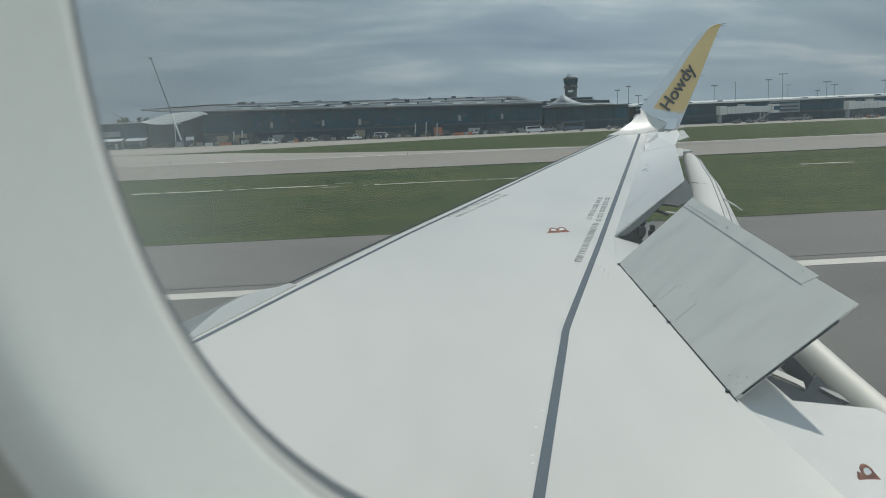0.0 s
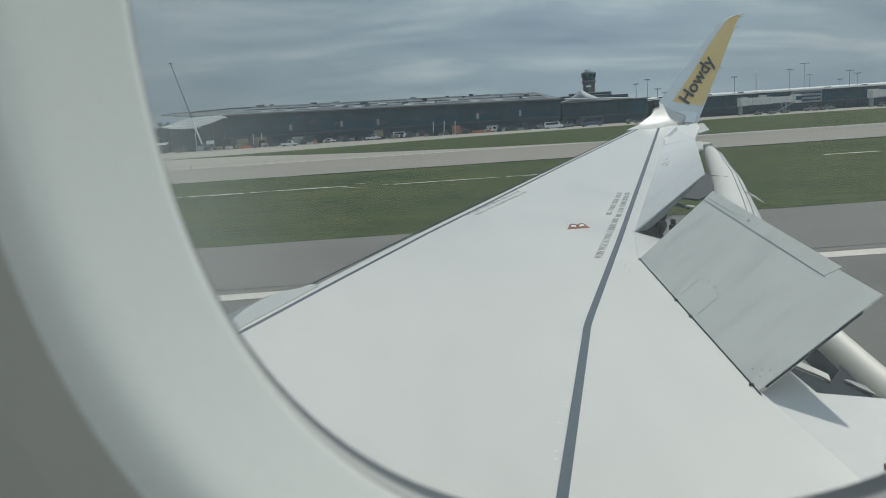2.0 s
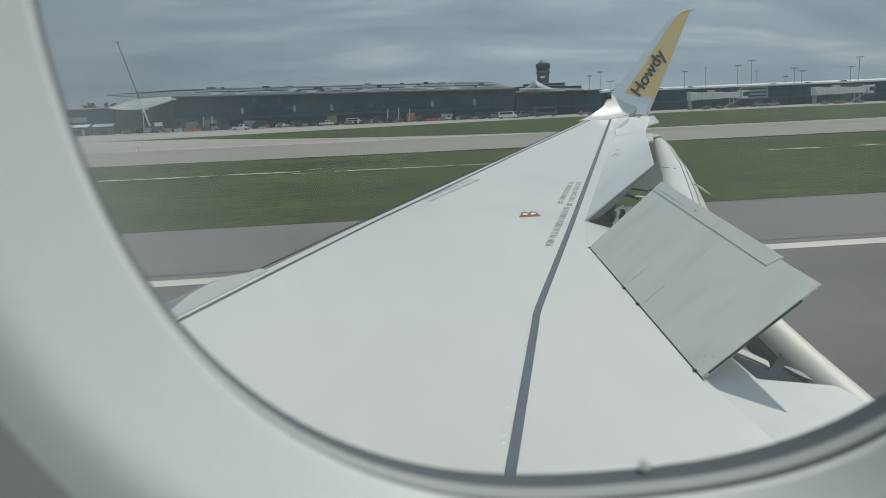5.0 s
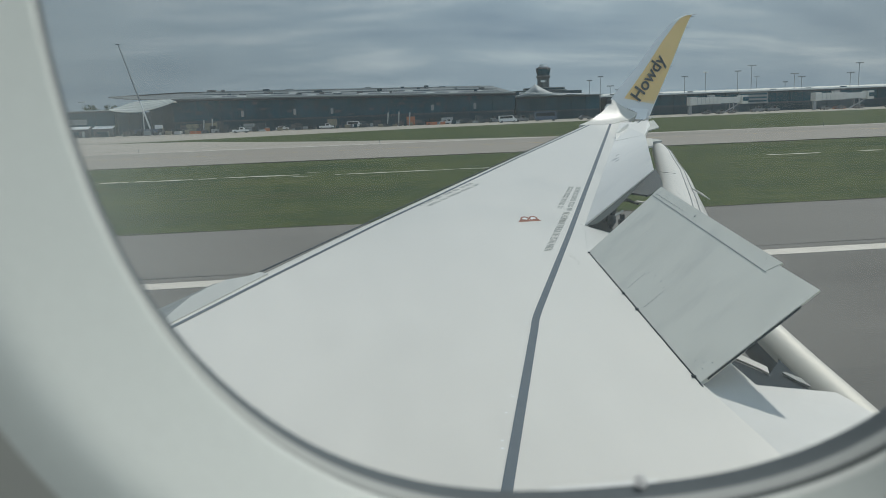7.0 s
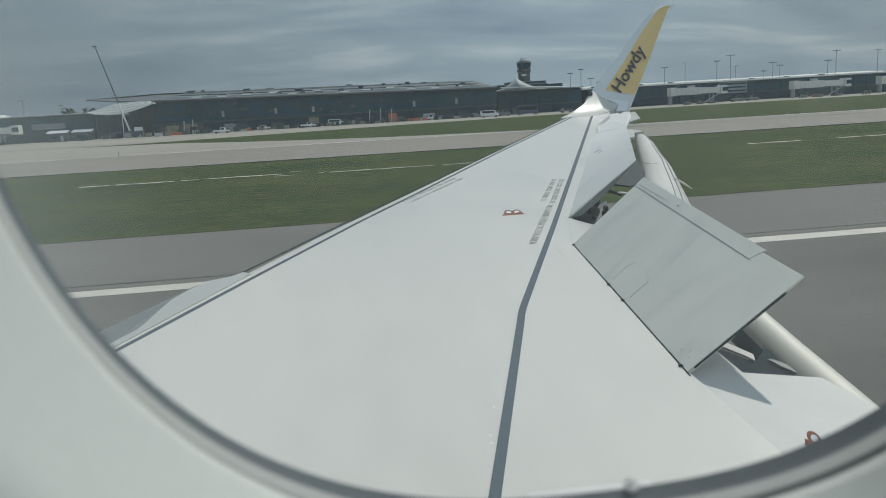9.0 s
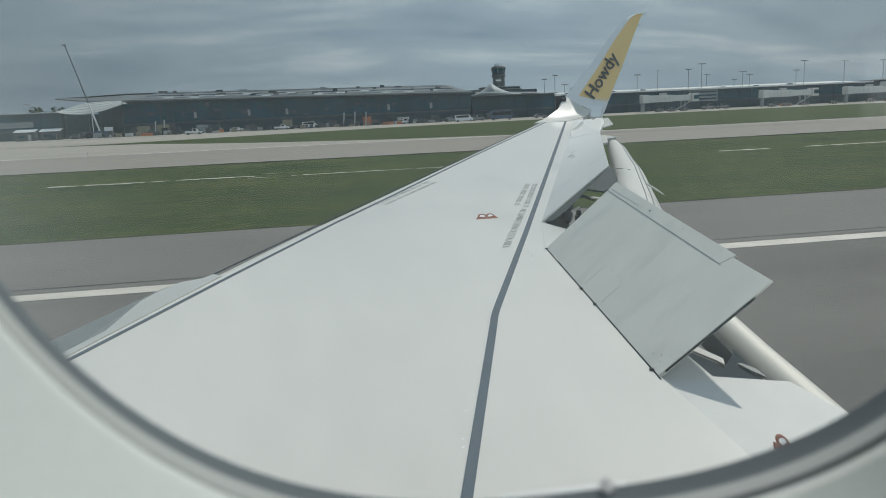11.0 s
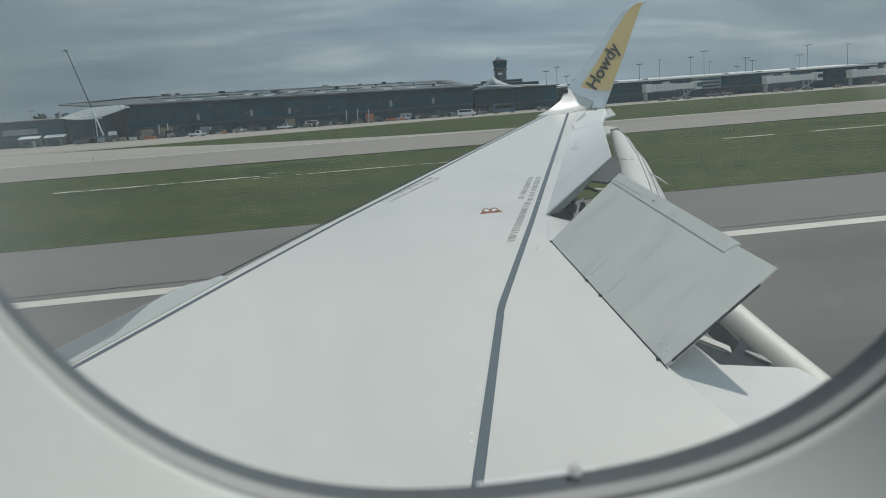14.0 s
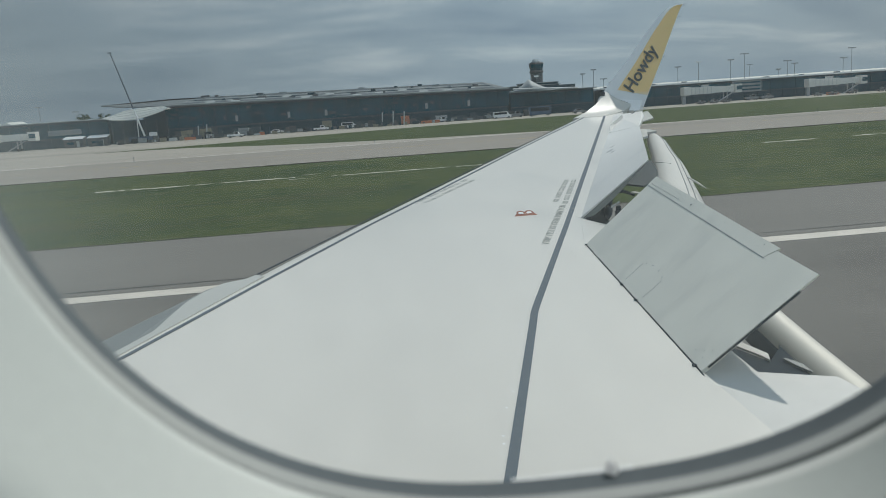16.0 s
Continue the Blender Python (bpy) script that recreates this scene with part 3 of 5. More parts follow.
part("inboard_slat", slab([skin(-1.50, 3.70, 0.004), skin(-1.56, 3.70, 0.004), skin(-1.349, 4.134, 0.004), skin(-1.255, 4.327, 0.004), skin(-1.21, 4.60, 0.004), skin(-1.171, 4.817, 0.004), skin(-1.09, 5.01, 0.004), skin(-0.994, 5.159, 0.003), skin(-0.862, 5.214, 0.003), skin(-0.800, 5.300, 0.002), skin(-0.74, 5.245, 0.003), skin(-1.29, 4.134, 0.004)], -UP * 0.03), "slat", aircraft, "pale grey inboard leading-edge slat panel")
part("engine_pylon", slab([skin(-1.42, 3.8, 0.004), skin(-1.349, 4.134, 0.004), skin(-1.255, 4.327, 0.004), skin(-1.171, 4.817, 0.002), skin(-0.994, 5.159, -0.004), skin(-1.193, 5.553, -0.15), skin(-1.639, 4.709, -0.15), skin(-1.95, 4.1, -0.15)], -UP * 0.25), "pylon", aircraft, "grey pylon fairing at the leading edge")

# --- raised spoilers ---


def curved_plate(corners, thick, nu=10, nv=6):
    """A thin plate over four corners (hinge in, hinge out, rear out, rear in), bent smoothly between them."""
    a, b, c, d = corners
    rows = []
    for i in range(nu + 1):
        u = i / nu
        top = [a.lerp(b, u).lerp(d.lerp(c, u), j / nv) for j in range(nv + 1)]
        n = (top[-1] - top[0]).cross(b - a).normalized()
        if n.z > 0:
            n = -n
        rows.append(top + [p + n * (thick * (1 - 0.6 * j / nv)) for j, p in list(enumerate(top))[::-1]])
    return loft(rows)


def spoiler(name, hinge_in, hinge_out, chord_in, chord_out, angle_in, angle_out, label, thick=0.020):
    """A raised spoiler panel between two hinge points on the wing."""
    a, b = skin(*hinge_in), skin(*hinge_out)
    h = (b - a).normalized()
    aft = h.cross(UP).normalized()
    if aft.x < 0:
        aft = -aft

    def tip(p, chord, angle):
        return p + chord * (math.cos(radians(angle)) * aft + math.sin(radians(angle)) * UP)

    c, d = tip(b, chord_out, angle_out), tip(a, chord_in, angle_in)
    nrm = (d - a).cross(b - a).normalized()
    if nrm.z > 0:
        nrm = -nrm
    lift = 0.006 * UP
    bm = curved_plate((a + lift, b + lift, c + lift, d + lift), thick, 14, 8)
    panel = part(name, bm, "spoil_in", aircraft, label)
    return panel, a + lift, b + lift, c + lift, d + lift, nrm


sp, sA, sB, sC, sD, sN = spoiler("inner_spoiler", (1.4225, 3.118), (1.563, 5.341), 0.652, 0.648, 39.6, 42.2, "raised pale grey spoiler panel with rivets and streaks")


def on_plate(u, v, up=0.003):
    """A point on the inner spoiler: u from its inboard to its outboard end, v from hinge to trailing edge."""
    p = sA.lerp(sB, u).lerp(sD.lerp(sC, u), v)
    return p - sN * up


part("trailing_strip", slab([on_plate(0.185, 0.902, 0.0015), on_plate(1.0, 0.93, 0.0015), on_plate(1.0, 1.06, 0.003), on_plate(0.165, 1.027, 0.003)], sN * 0.012), "spoil_in", sp, "strip along the trailing edge")
part("strip_seam", slab([on_plate(0.180, 0.899, 0.002), on_plate(1.0, 0.9265, 0.002), on_plate(1.0, 0.930, 0.002), on_plate(0.180, 0.9022, 0.002)], sN * 0.005), "seal", sp, "dark seam")


def dot(bm, p, r, n, up):
    u = n.orthogonal().normalized()
    v = n.cross(u)
    ring = [p + r * (math.cos(t) * u + math.sin(t) * v) for t in [k * math.pi / 3 for k in range(6)]]
    lo = [bm.verts.new(q) for q in ring]
    hi = [bm.verts.new(q * 1.0 + n * up) for q in ring]
    bm.faces.new(hi)
    for i in range(6):
        bm.faces.new((lo[i], lo[(i + 1) % 6], hi[(i + 1) % 6], hi[i]))


bm = bmesh.new()
arch = [(0.580, 0.06 + 0.042 * k) for k in range(5)] + [(0.502 + 0.078 * math.cos(math.pi * k / 5), 0.255 + 0.06 * math.sin(math.pi * k / 5)) for k in range(6)] + [(0.425, 0.225 - 0.042 * k) for k in range(5)]
for u, v in arch:                         # hairpin of rivets on the actuator cover
    dot(bm, on_plate(u, v, 0.0), 0.0034, -sN, 0.003)
for k in range(11):                       # row next to the trailing strip
    dot(bm, on_plate(0.74 + 0.023 * k, 0.962, 0.004), 0.0040, -sN, 0.003)
for u, v, big in ((0.65, 0.975, 0.0065), (0.43, 0.985, 0.002), (0.22, 0.99, 0.0025)):
    dot(bm, on_plate(u, v, 0.004), big, -sN, 0.003)
for u, v in ((0.035, 0.07), (0.05, 0.11), (0.075, 0.07), (0.03, 0.15)):
    dot(bm, on_plate(u, v, 0.0), 0.0028, -sN, 0.002)
tagged(part("rivet_row", bm, "seal", sp, "small dark rivet heads"), kind="stuff")
for u in (0.03, 0.44, 0.57, 0.99):
    p = on_plate(u, 0.0, 0.0)
    part("hinge_lug", boxes((p.x - 0.016, p.x + 0.003, p.y - 0.008, p.y + 0.008, p.z - 0.02, p.z + 0.004), bevel=0.002), "dark", sp, "dark metal hinge lug")
part("hinge_gap", ribbon([(1.418, 3.08), (1.559, 5.36)], 0.006, up=0.002), "dark", wing, "dark gap along the spoiler hinge")
part("rib_edge", slab([on_plate(-0.001, 0.05, -0.002), on_plate(-0.001, 0.84, -0.002), on_plate(-0.001, 0.83, -0.012), on_plate(-0.001, 0.05, -0.010)], Vector((0, -0.004, 0))), "dark", sp, "dark strip on the panel's end")



oA, oB = skin(1.760, 6.145, 0.01), skin(3.66, 11.2, 0.01)
oh = (oB - oA).normalized()
oaft = oh.cross(UP).normalized()
oD = oA + 0.711 * (math.cos(radians(41.4)) * oaft + math.sin(radians(41.4)) * UP)
oC = oB + 0.456 * (math.cos(radians(12.4)) * oaft + math.sin(radians(12.4)) * UP)
sp2 = part("outer_spoiler", curved_plate((oA, oB, oC, oD), 0.014), "spoil", aircraft, "raised white outboard spoiler panel", smooth=True)
sp2.data.set_sharp_from_angle(angle=radians(40))
for u, v, du, dv in ((0.60, 0.22, 0.020, 0.11), (0.55, 0.30, 0.016, 0.07), (0.66, 0.26, 0.012, 0.08)):
    bm = bmesh.new()
    ring_ = []
    for k in range(12):
        a = 2 * math.pi * k / 12
        uu, vv = u + du * math.cos(a) * (0.8 + 0.3 * math.sin(3 * k)), v + dv * math.sin(a) * (0.8 + 0.3 * math.cos(2 * k))
        ring_.append(bm.verts.new(oA.lerp(oB, uu).lerp(oD.lerp(oC, uu), vv) + UP * 0.006))
    bm.faces.new(ring_)
    part("scuff_mark", bm, "smudge", sp2, "dark blue-grey scuff")
on = (oD - oA).cross(oB - oA).normalized()
on = -on if on.z > 0 else on
part("end_rib", slab([oA + on * 0.016, oA.lerp(oD, 0.97) + on * 0.012, oA.lerp(oD, 0.75) + on * 0.03, oA.lerp(oD, 0.40) + on * 0.06, oA.lerp(oD, 0.12) + on * 0.06], Vector((0.004, 0.012, 0))), "pylon", sp2, "grey end rib under the panel")
part("outer_hinge_strip", slab([skin(1.735, 6.22, 0.0015), skin(4.40, 13.45, 0.0015), skin(4.50, 13.40, 0.0015), skin(1.765, 6.145, 0.0015)], -UP * 0.004), "wing", wing, "lighter strip between seal and spoiler hinge")
part("aileron", slab([oB + UP * 0.004, skin(4.55, 13.62, 0.006), skin(5.20, 13.95, 0.0), skin(5.02, 13.35, -0.01), oC], -UP * 0.05), "spoil", aircraft, "white aileron at the wing tip")
part("tip_seam", ribbon([(3.783, 11.488), (4.45, 12.75), (5.132, 14.052)], 0.024, up=0.014), "seal", wing, "dark seam between aileron and wing tip")
bm = bmesh.new()
for k in range(26):
    y = 6.5 + 0.2 * k
    dot(bm, skin(1.70 + (y - 6.2) * 0.3745 - 0.02, y, 0.003), 0.006, UP, 0.004) if k % 4 in (0, 1) else None
tagged(part("rivet_row", bm, "stencil", wing, "small fasteners beside the spoiler hinge"), kind="stuff")

# --- flaps behind the spoilers ---


def flap(name, stations, label, material="wing2", n=9):
    """A drooped flap: at each station the nose point, its radius and the chord, falling aft."""
    rows = []
    for (x, y, z, r, chord, droop) in stations:
        row = []
        for k in range(n):
            a = math.pi * (1.15 - 0.75 * k / (n - 1))
            row.append(Vector((x + r * math.cos(a) * 1.4, y, z + r * math.sin(a))))
        d = radians(droop)
        row.append(Vector((x + chord * math.cos(d), y - 0.1 * chord, z - chord * math.sin(d))))
        row.append(Vector((x + chord * 0.5 * math.cos(d), y, z - chord * 0.5 * math.sin(d) - r * 0.5)))
        row.append(Vector((x, y, z - r)))
        rows.append(row)
    return part(name, loft(rows), material, aircraft, label, smooth=True)


rows = []
for y, xl, xr in ((11.75, 4.47, 4.56), (11.5, 4.39, 4.62), (11.0, 4.22, 4.52), (10.0, 3.875, 4.22), (9.3, 3.63, 4.03), (8.5, 3.34, 3.76), (7.6, 3.00, 3.46), (6.6, 2.62, 3.10), (5.6, 2.25, 2.7)):
    w = xr - xl
    rows.append([skin(xl, y, -0.30), skin(xl - 0.01, y, -0.16), skin(xl + 0.06 * w, y, -0.105), skin(xl + 0.30 * w, y, -0.085), skin(xl + 0.62 * w, y, -0.105), skin(xl + 0.86 * w, y, -0.15), skin(xr, y, -0.23), skin(xr + 0.05, y, -0.32), skin(xr - 0.05, y, -0.36)])
flap_o = part("outboard_flap", loft(rows), "flap_white", aircraft, "extended pale outboard flap drooping behind the spoilers", smooth=True)
for u, up in ((0.66, -0.108), (0.80, -0.134)):
    line = [skin(xl + u * (xr - xl), y, up) for y, xl, xr in ((11.5, 4.39, 4.62), (11.0, 4.22, 4.52), (10.0, 3.875, 4.22), (9.3, 3.63, 4.03), (8.5, 3.34, 3.76), (7.6, 3.00, 3.46), (6.6, 2.62, 3.10))]
    part("flap_seam", tube(line, [0.003, 0.005, 0.005, 0.005, 0.005, 0.005, 0.004], 5), "pylon", flap_o, "long dark panel step")
part("flap_seam", tube([skin(3.52, 9.0, -0.086), skin(3.66, 8.85, -0.092)], [0.004, 0.004], 5), "stencil", flap_o, "short dark seam")
part("flap_track_tip", tube([skin(3.53, 8.088, -0.12), skin(3.50, 7.80, -0.12), skin(3.452, 7.47, -0.12)], [0.006, 0.012, 0.004], 6), "flap_white", aircraft, "thin pointed end of the flap track fairing")
part("flap_end_plate", slab([skin(4.40, 11.70, -0.05), skin(4.50, 11.76, -0.05), skin(4.56, 11.60, -0.06), skin(4.36, 11.48, -0.06)], -UP * 0.03), "stencil", aircraft, "grey end plate of the flap")
# plate's grey stands in for the shadow of the raised spoiler
part("spoiler_shade_plate", slab([skin(3.62, 9.40, -0.12), skin(3.31, 8.30, -0.12), skin(3.12, 8.02, -0.12), skin(2.93, 7.83, -0.12), skin(2.79, 8.02, -0.12), skin(2.55, 7.90, -0.12), skin(3.00, 9.30, -0.12)], -UP * 0.02), "cove_grey", aircraft, "grey plate coloured with the raised spoiler's shade")
part("root_panel", slab([skin(1.440, 3.130, -0.02), skin(1.651, 3.343, -0.02), skin(1.679, 3.348, -0.02), skin(1.678, 3.103, -0.02), skin(1.993, 2.999, -0.03), skin(2.06, 2.72, -0.04), skin(2.06, 0.5, -0.04), skin(1.47, 0.5, -0.012)], -UP * 0.05), "root", aircraft, "white trailing-edge panel at the wing root")
part("inboard_flap", tube([(1.794, 0.6, 2.884), (2.064, 2.72, 3.049), (2.109, 3.10, 3.084), (2.164, 3.55, 3.119), (2.229, 4.05, 3.164), (2.324, 4.8, 3.224)], [0.110] * 6, 36), "flap_metal", aircraft, "rounded white nose of the inboard flap", smooth=True)
# dark tube and plate added in place of the flap's shaded underside
part("flap_nose_shade", tube([(1.742, 0.6, 2.849), (2.012, 2.72, 3.014), (2.057, 3.10, 3.049), (2.112, 3.55, 3.084), (2.177, 4.05, 3.129), (2.272, 4.8, 3.189)], [0.085] * 6, 24), "cove", aircraft, "added dark tube for the shade along the flap nose", smooth=True)
part("flap_shade_plate", slab([skin(x, y, -0.14) for x, y in ((1.50, 3.66), (1.76, 3.62), (1.835, 3.648), (1.905, 3.485), (1.921, 3.430), (1.950, 3.462), (2.017, 3.537), (2.062, 3.590), (2.085, 3.640), (2.16, 3.62), (2.16, 3.40), (2.10, 3.00), (1.60, 2.95))], -UP * 0.06), "cove", aircraft, "dark plate painted as the shade before the flap")
part("flap_strut", slab([skin(x, y, -0.125) for x, y in ((1.838, 3.652), (1.887, 3.693), (1.951, 3.499), (1.921, 3.424), (1.907, 3.485))], -UP * 0.012), "flap_white", aircraft, "white lit strut in the flap bay")
part("flap_link", slab([skin(x, y, -0.125) for x, y in ((1.990, 3.425), (2.006, 3.428), (2.045, 3.350), (2.040, 3.245), (2.010, 3.330))], -UP * 0.01), "pylon", aircraft, "grey lit link beside the flap nose")
part("wing_corner", slab([skin(x, y, 0.003) for x, y in ((1.540, 5.30), (1.757, 6.141), (1.870, 5.889), (2.02, 5.55), (1.90, 5.30))], -UP * 0.03), "wing", wing, "wing skin between the two spoilers")
part("bay_beam", tube([skin(2.30, 7.02, -0.13), skin(2.41, 7.33, -0.12), skin(2.50, 7.55, -0.11), skin(2.575, 7.625, -0.11), skin(2.64, 7.60, -0.115), skin(2.690, 7.45, -0.13)], [0.014, 0.020, 0.022, 0.022, 0.018, 0.012], 8), "dark", aircraft, "dark curved beam across the spoiler bay", smooth=True)
part("bay_clip", slab([skin(2.66, 7.47, -0.10), skin(2.70, 7.50, -0.10), skin(2.76, 7.42, -0.10), skin(2.71, 7.40, -0.10)], -UP * 0.012), "flap_white", aircraft, "small pale clip in the bay")
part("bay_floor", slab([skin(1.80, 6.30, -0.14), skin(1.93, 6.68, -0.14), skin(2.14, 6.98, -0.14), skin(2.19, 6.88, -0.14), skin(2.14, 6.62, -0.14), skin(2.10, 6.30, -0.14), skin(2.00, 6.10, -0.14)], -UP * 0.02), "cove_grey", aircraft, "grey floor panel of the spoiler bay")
act = part("spoiler_actuator", tube([skin(2.10, 6.50, -0.10), skin(2.16, 6.66, -0.10), skin(2.21, 6.80, -0.11), skin(2.24, 6.90, -0.12)], [0.022, 0.038, 0.038, 0.020], 12), "dark", aircraft, "dark actuator under the spoiler", smooth=True)
part("actuator_rod", tube([skin(2.24, 6.90, -0.12), skin(2.40, 7.06, -0.10)], [0.012, 0.010], 8), "bare", act, "bright actuator rod")
for x, y, w, h in ((2.17, 6.83, 0.020, 0.07), (2.25, 6.93, 0.016, 0.09), (2.33, 6.88, 0.016, 0.06), (2.27, 6.72, 0.024, 0.05)):
    z = skin(x, y).z - 0.15
    part("bay_bracket", boxes((x - w, x + w, y - 0.03, y + 0.03, z, z + h), bevel=0.005), "dark", aircraft, "dark bracket in the spoiler bay")

# --- markings ---


def on_wing(x, y, up, direction):
    """A frame on the wing whose x axis runs along direction (x, y)."""
    ex = Vector((direction[0], direction[1], DIH * direction[1])).normalized()
    ey = UP.cross(ex).normalized()
    p = skin(x, y, up)
    return Matrix(((ex.x, ey.x, UP.x, p.x), (ex.y, ey.y, UP.y, p.y), (ex.z, ey.z, UP.z, p.z), (0, 0, 0, 1)))


lettering("walk_warning", "NO CAMINE FUERA DE ESTA AREA", 0.086, "stencil", wing, on_wing(1.722, 6.690, 0.003, (-0.446, -1.178)), -0.0012, 0.001)


def word_bars(x, y, direction, length, height, seed, label):
    """A line of worn lettering that cannot be read: small upright bars grouped as words."""
    rnd2 = random.Random(seed)
    m4 = on_wing(x, y, 0.0, direction)
    bm = bmesh.new()
    u = 0.0
    while u < length:
        for _ in range(rnd2.randint(3, 7)):
            if u > length:
                break
            w = rnd2.uniform(0.007, 0.012)
            for v0, v1 in ((0.0, 0.4), (0.55, 1.0)) if rnd2.random() < 0.5 else ((0.0, 1.0),):
                box(bm, u, u + w, v0 * height, v1 * height, 0.0, 0.003)
            u += 0.040
        u += 0.035
    bm.transform(m4)
    tagged(part("worn_lettering", bm, "stencil", wing, label), kind="stuff")


word_bars(2.156, 7.84, (-0.404, -1.109), 1.16, 0.05, 1, "worn grey stencil lettering")
word_bars(2.085, 7.87, (-0.396, -1.038), 1.08, 0.05, 2, "worn grey stencil lettering")
word_bars(1.162, 8.288, (-0.647, -1.043), 1.22, 0.045, 3, "worn grey stencil lettering")
word_bars(1.09, 8.335, (-0.647, -1.043), 1.22, 0.045, 4, "worn grey stencil lettering")


def anchor(x, y, half, height, centres, label, lean, drop=0.0):
    """A low bracket that leans back: a base bar with a ring over each white fastening point."""
    n = 20
    rx, rz = (0.37, 0.42) if len(centres) > 1 else (0.55, 0.46)

    def at(u, v, back=0.0):
        return skin(x + u * half, y + back + lean * v * height, v * height - drop)

    bm = bmesh.new()

    def plate(pts):
        front = [bm.verts.new(at(u, v)) for u, v in pts]
        rear = [bm.verts.new(at(u, v, 0.012)) for u, v in pts]
        bm.faces.new(front)
        bm.faces.new(rear[::-1])
        for k in range(len(pts)):
            m = (k + 1) % len(pts)
            bm.faces.new((front[k], rear[k], rear[m], front[m]))

    plate([(-1.0, 0.0), (1.0, 0.0), (0.70, 0.55), (0.0, 0.30), (-0.70, 0.55)])
    for cx in centres:
        for k in range(n):
            a0, a1 = 2 * math.pi * k / n, 2 * math.pi * (k + 1) / n
            plate([(cx + r * rx * math.cos(a), 0.58 + r * rz * math.sin(a)) for a, r in ((a0, 0.64), (a1, 0.64), (a1, 1.0), (a0, 1.0))])
    ob = part("fastening_bracket", bm, "red", wing, label)
    for cx in centres:
        b2 = bmesh.new()
        disc = [at(cx + 0.63 * rx * math.cos(a), 0.58 + 0.63 * rz * math.sin(a), 0.002) for a in [2 * math.pi * k / 16 for k in range(16)]]
        front, rear = [b2.verts.new(p) for p in disc], [b2.verts.new(p + Vector((0, 0.006, 0))) for p in disc]
        b2.faces.new(front)
        b2.faces.new(rear[::-1])
        for k in range(16):
            b2.faces.new((front[k], rear[k], rear[(k + 1) % 16], front[(k + 1) % 16]))
        part("fastening_point", b2, "winglet", ob, "white fastening point")


anchor(1.352, 6.40, 0.100, 0.026, (-0.36, 0.36), "red-brown bracket round two white fastening points", 3.0)
anchor(1.625, 2.455, 0.040, 0.030, (0.15,), "red-brown bracket round a white fastening point", 1.6, 0.02)

bm = bmesh.new()
rnd = random.Random(4)
for k in range(26):
    y = rnd.uniform(2.5, 5.4)
    x = 0.36 + (y - 2.3) * 0.287 - 0.032 + rnd.uniform(-0.018, 0.006)
    dot(bm, skin(x, y, 0.0), rnd.choice((0.003, 0.004, 0.007)), UP, 0.0009)
for k in range(40):
    dot(bm, skin(rnd.uniform(-0.6, 1.4), rnd.uniform(2.6, 8.5), 0.0), 0.003, UP, 0.0006)
tagged(part("rivet_row", bm, "winglet", wing, "small pale rivets and chips in the paint"), kind="stuff")
bm = bmesh.new()
for k in range(9):
    dot(bm, skin(1.40 + 0.012 * (k % 3), 5.05 + 0.035 * k, 0.0), 0.004, UP, 0.002)
tagged(part("rivet_row", bm, "stencil", wing, "short rows of grey rivets"), kind="stuff")

# --- winglet ---


def wl(x, z, off=0.0):
    """A point on the winglet's inboard face, which leans outboard with height."""
    y = 14.72 + 0.22 * (z - 4.3)
    s = y / 14.87
    return Vector((x * s, y - off, 4.5 + (z - 4.5) * s))


LE = [(4.65, 4.47), (4.87, 4.74), (5.290, 5.20), (5.655, 5.68), (5.97, 6.03), (6.10, 6.13), (6.23, 6.175)]
TE = [(5.585, 4.29), (5.695, 4.55), (5.985, 5.21), (6.18, 5.70), (6.33, 6.06), (6.38, 6.16), (6.41, 6.195)]
rows = []
for (xl, zl), (xt, zt) in zip(LE, TE):
    f, r = wl(xl, zl), wl(xt, zt)
    rows.append([f, f.lerp(r, 0.12) + Vector((0, -0.028, 0)), f.lerp(r, 0.35) + Vector((0, -0.035, 0)), f.lerp(r, 0.7) + Vector((0, -0.018, 0)), r,
                 f.lerp(r, 0.7) + Vector((0, 0.02, 0)), f.lerp(r, 0.3) + Vector((0, 0.05, 0)), f.lerp(r, 0.08) + Vector((0, 0.03, 0))])
winglet = part("winglet", loft(rows), "winglet", aircraft, "tall upswept winglet, grey with a yellow panel", smooth=True)


def wl_uv(u, v, off):
    """u across the winglet from front to rear, v from base to tip."""
    k = v * (len(LE) - 1)
    i = min(int(k), len(LE) - 2)
    t = k - i
    f = wl(*LE[i]).lerp(wl(*LE[i + 1]), t)
    r = wl(*TE[i]).lerp(wl(*TE[i + 1]), t)
    bulge = 0.0
    for (ua, ba), (ub, bb) in (((0, 0), (0.12, 0.028)), ((0.12, 0.028), (0.35, 0.035)), ((0.35, 0.035), (0.7, 0.018)), ((0.7, 0.018), (1, 0))):
        if ua <= u <= ub:
            bulge = ba + (bb - ba) * (u - ua) / (ub - ua)
    return f.lerp(r, u) + Vector((0, -bulge - off, 0))


bm = bmesh.new()
grid = []
for i in range(15):
    v = 0.14 + 0.85 * i / 14
    u0 = 0.255 - 0.04 * (i / 14) ** 4
    grid.append([bm.verts.new(wl_uv(u0 + (0.985 - u0) * j / 8, v, 0.004)) for j in range(9)])
for a, b in zip(grid, grid[1:]):
    for j in range(8):
        bm.faces.new((a[j], a[j + 1], b[j + 1], b[j]))
part("yellow_panel", bm, "yellow", winglet, "yellow painted panel", smooth=True)
base = wl(5.350, 4.555, 0.042)
ex = (wl(5.99, 5.45) - wl(5.39, 4.55)).normalized()
nrm = Vector((0, -1, 0))
nrm = (nrm - ex * nrm.dot(ex)).normalized()
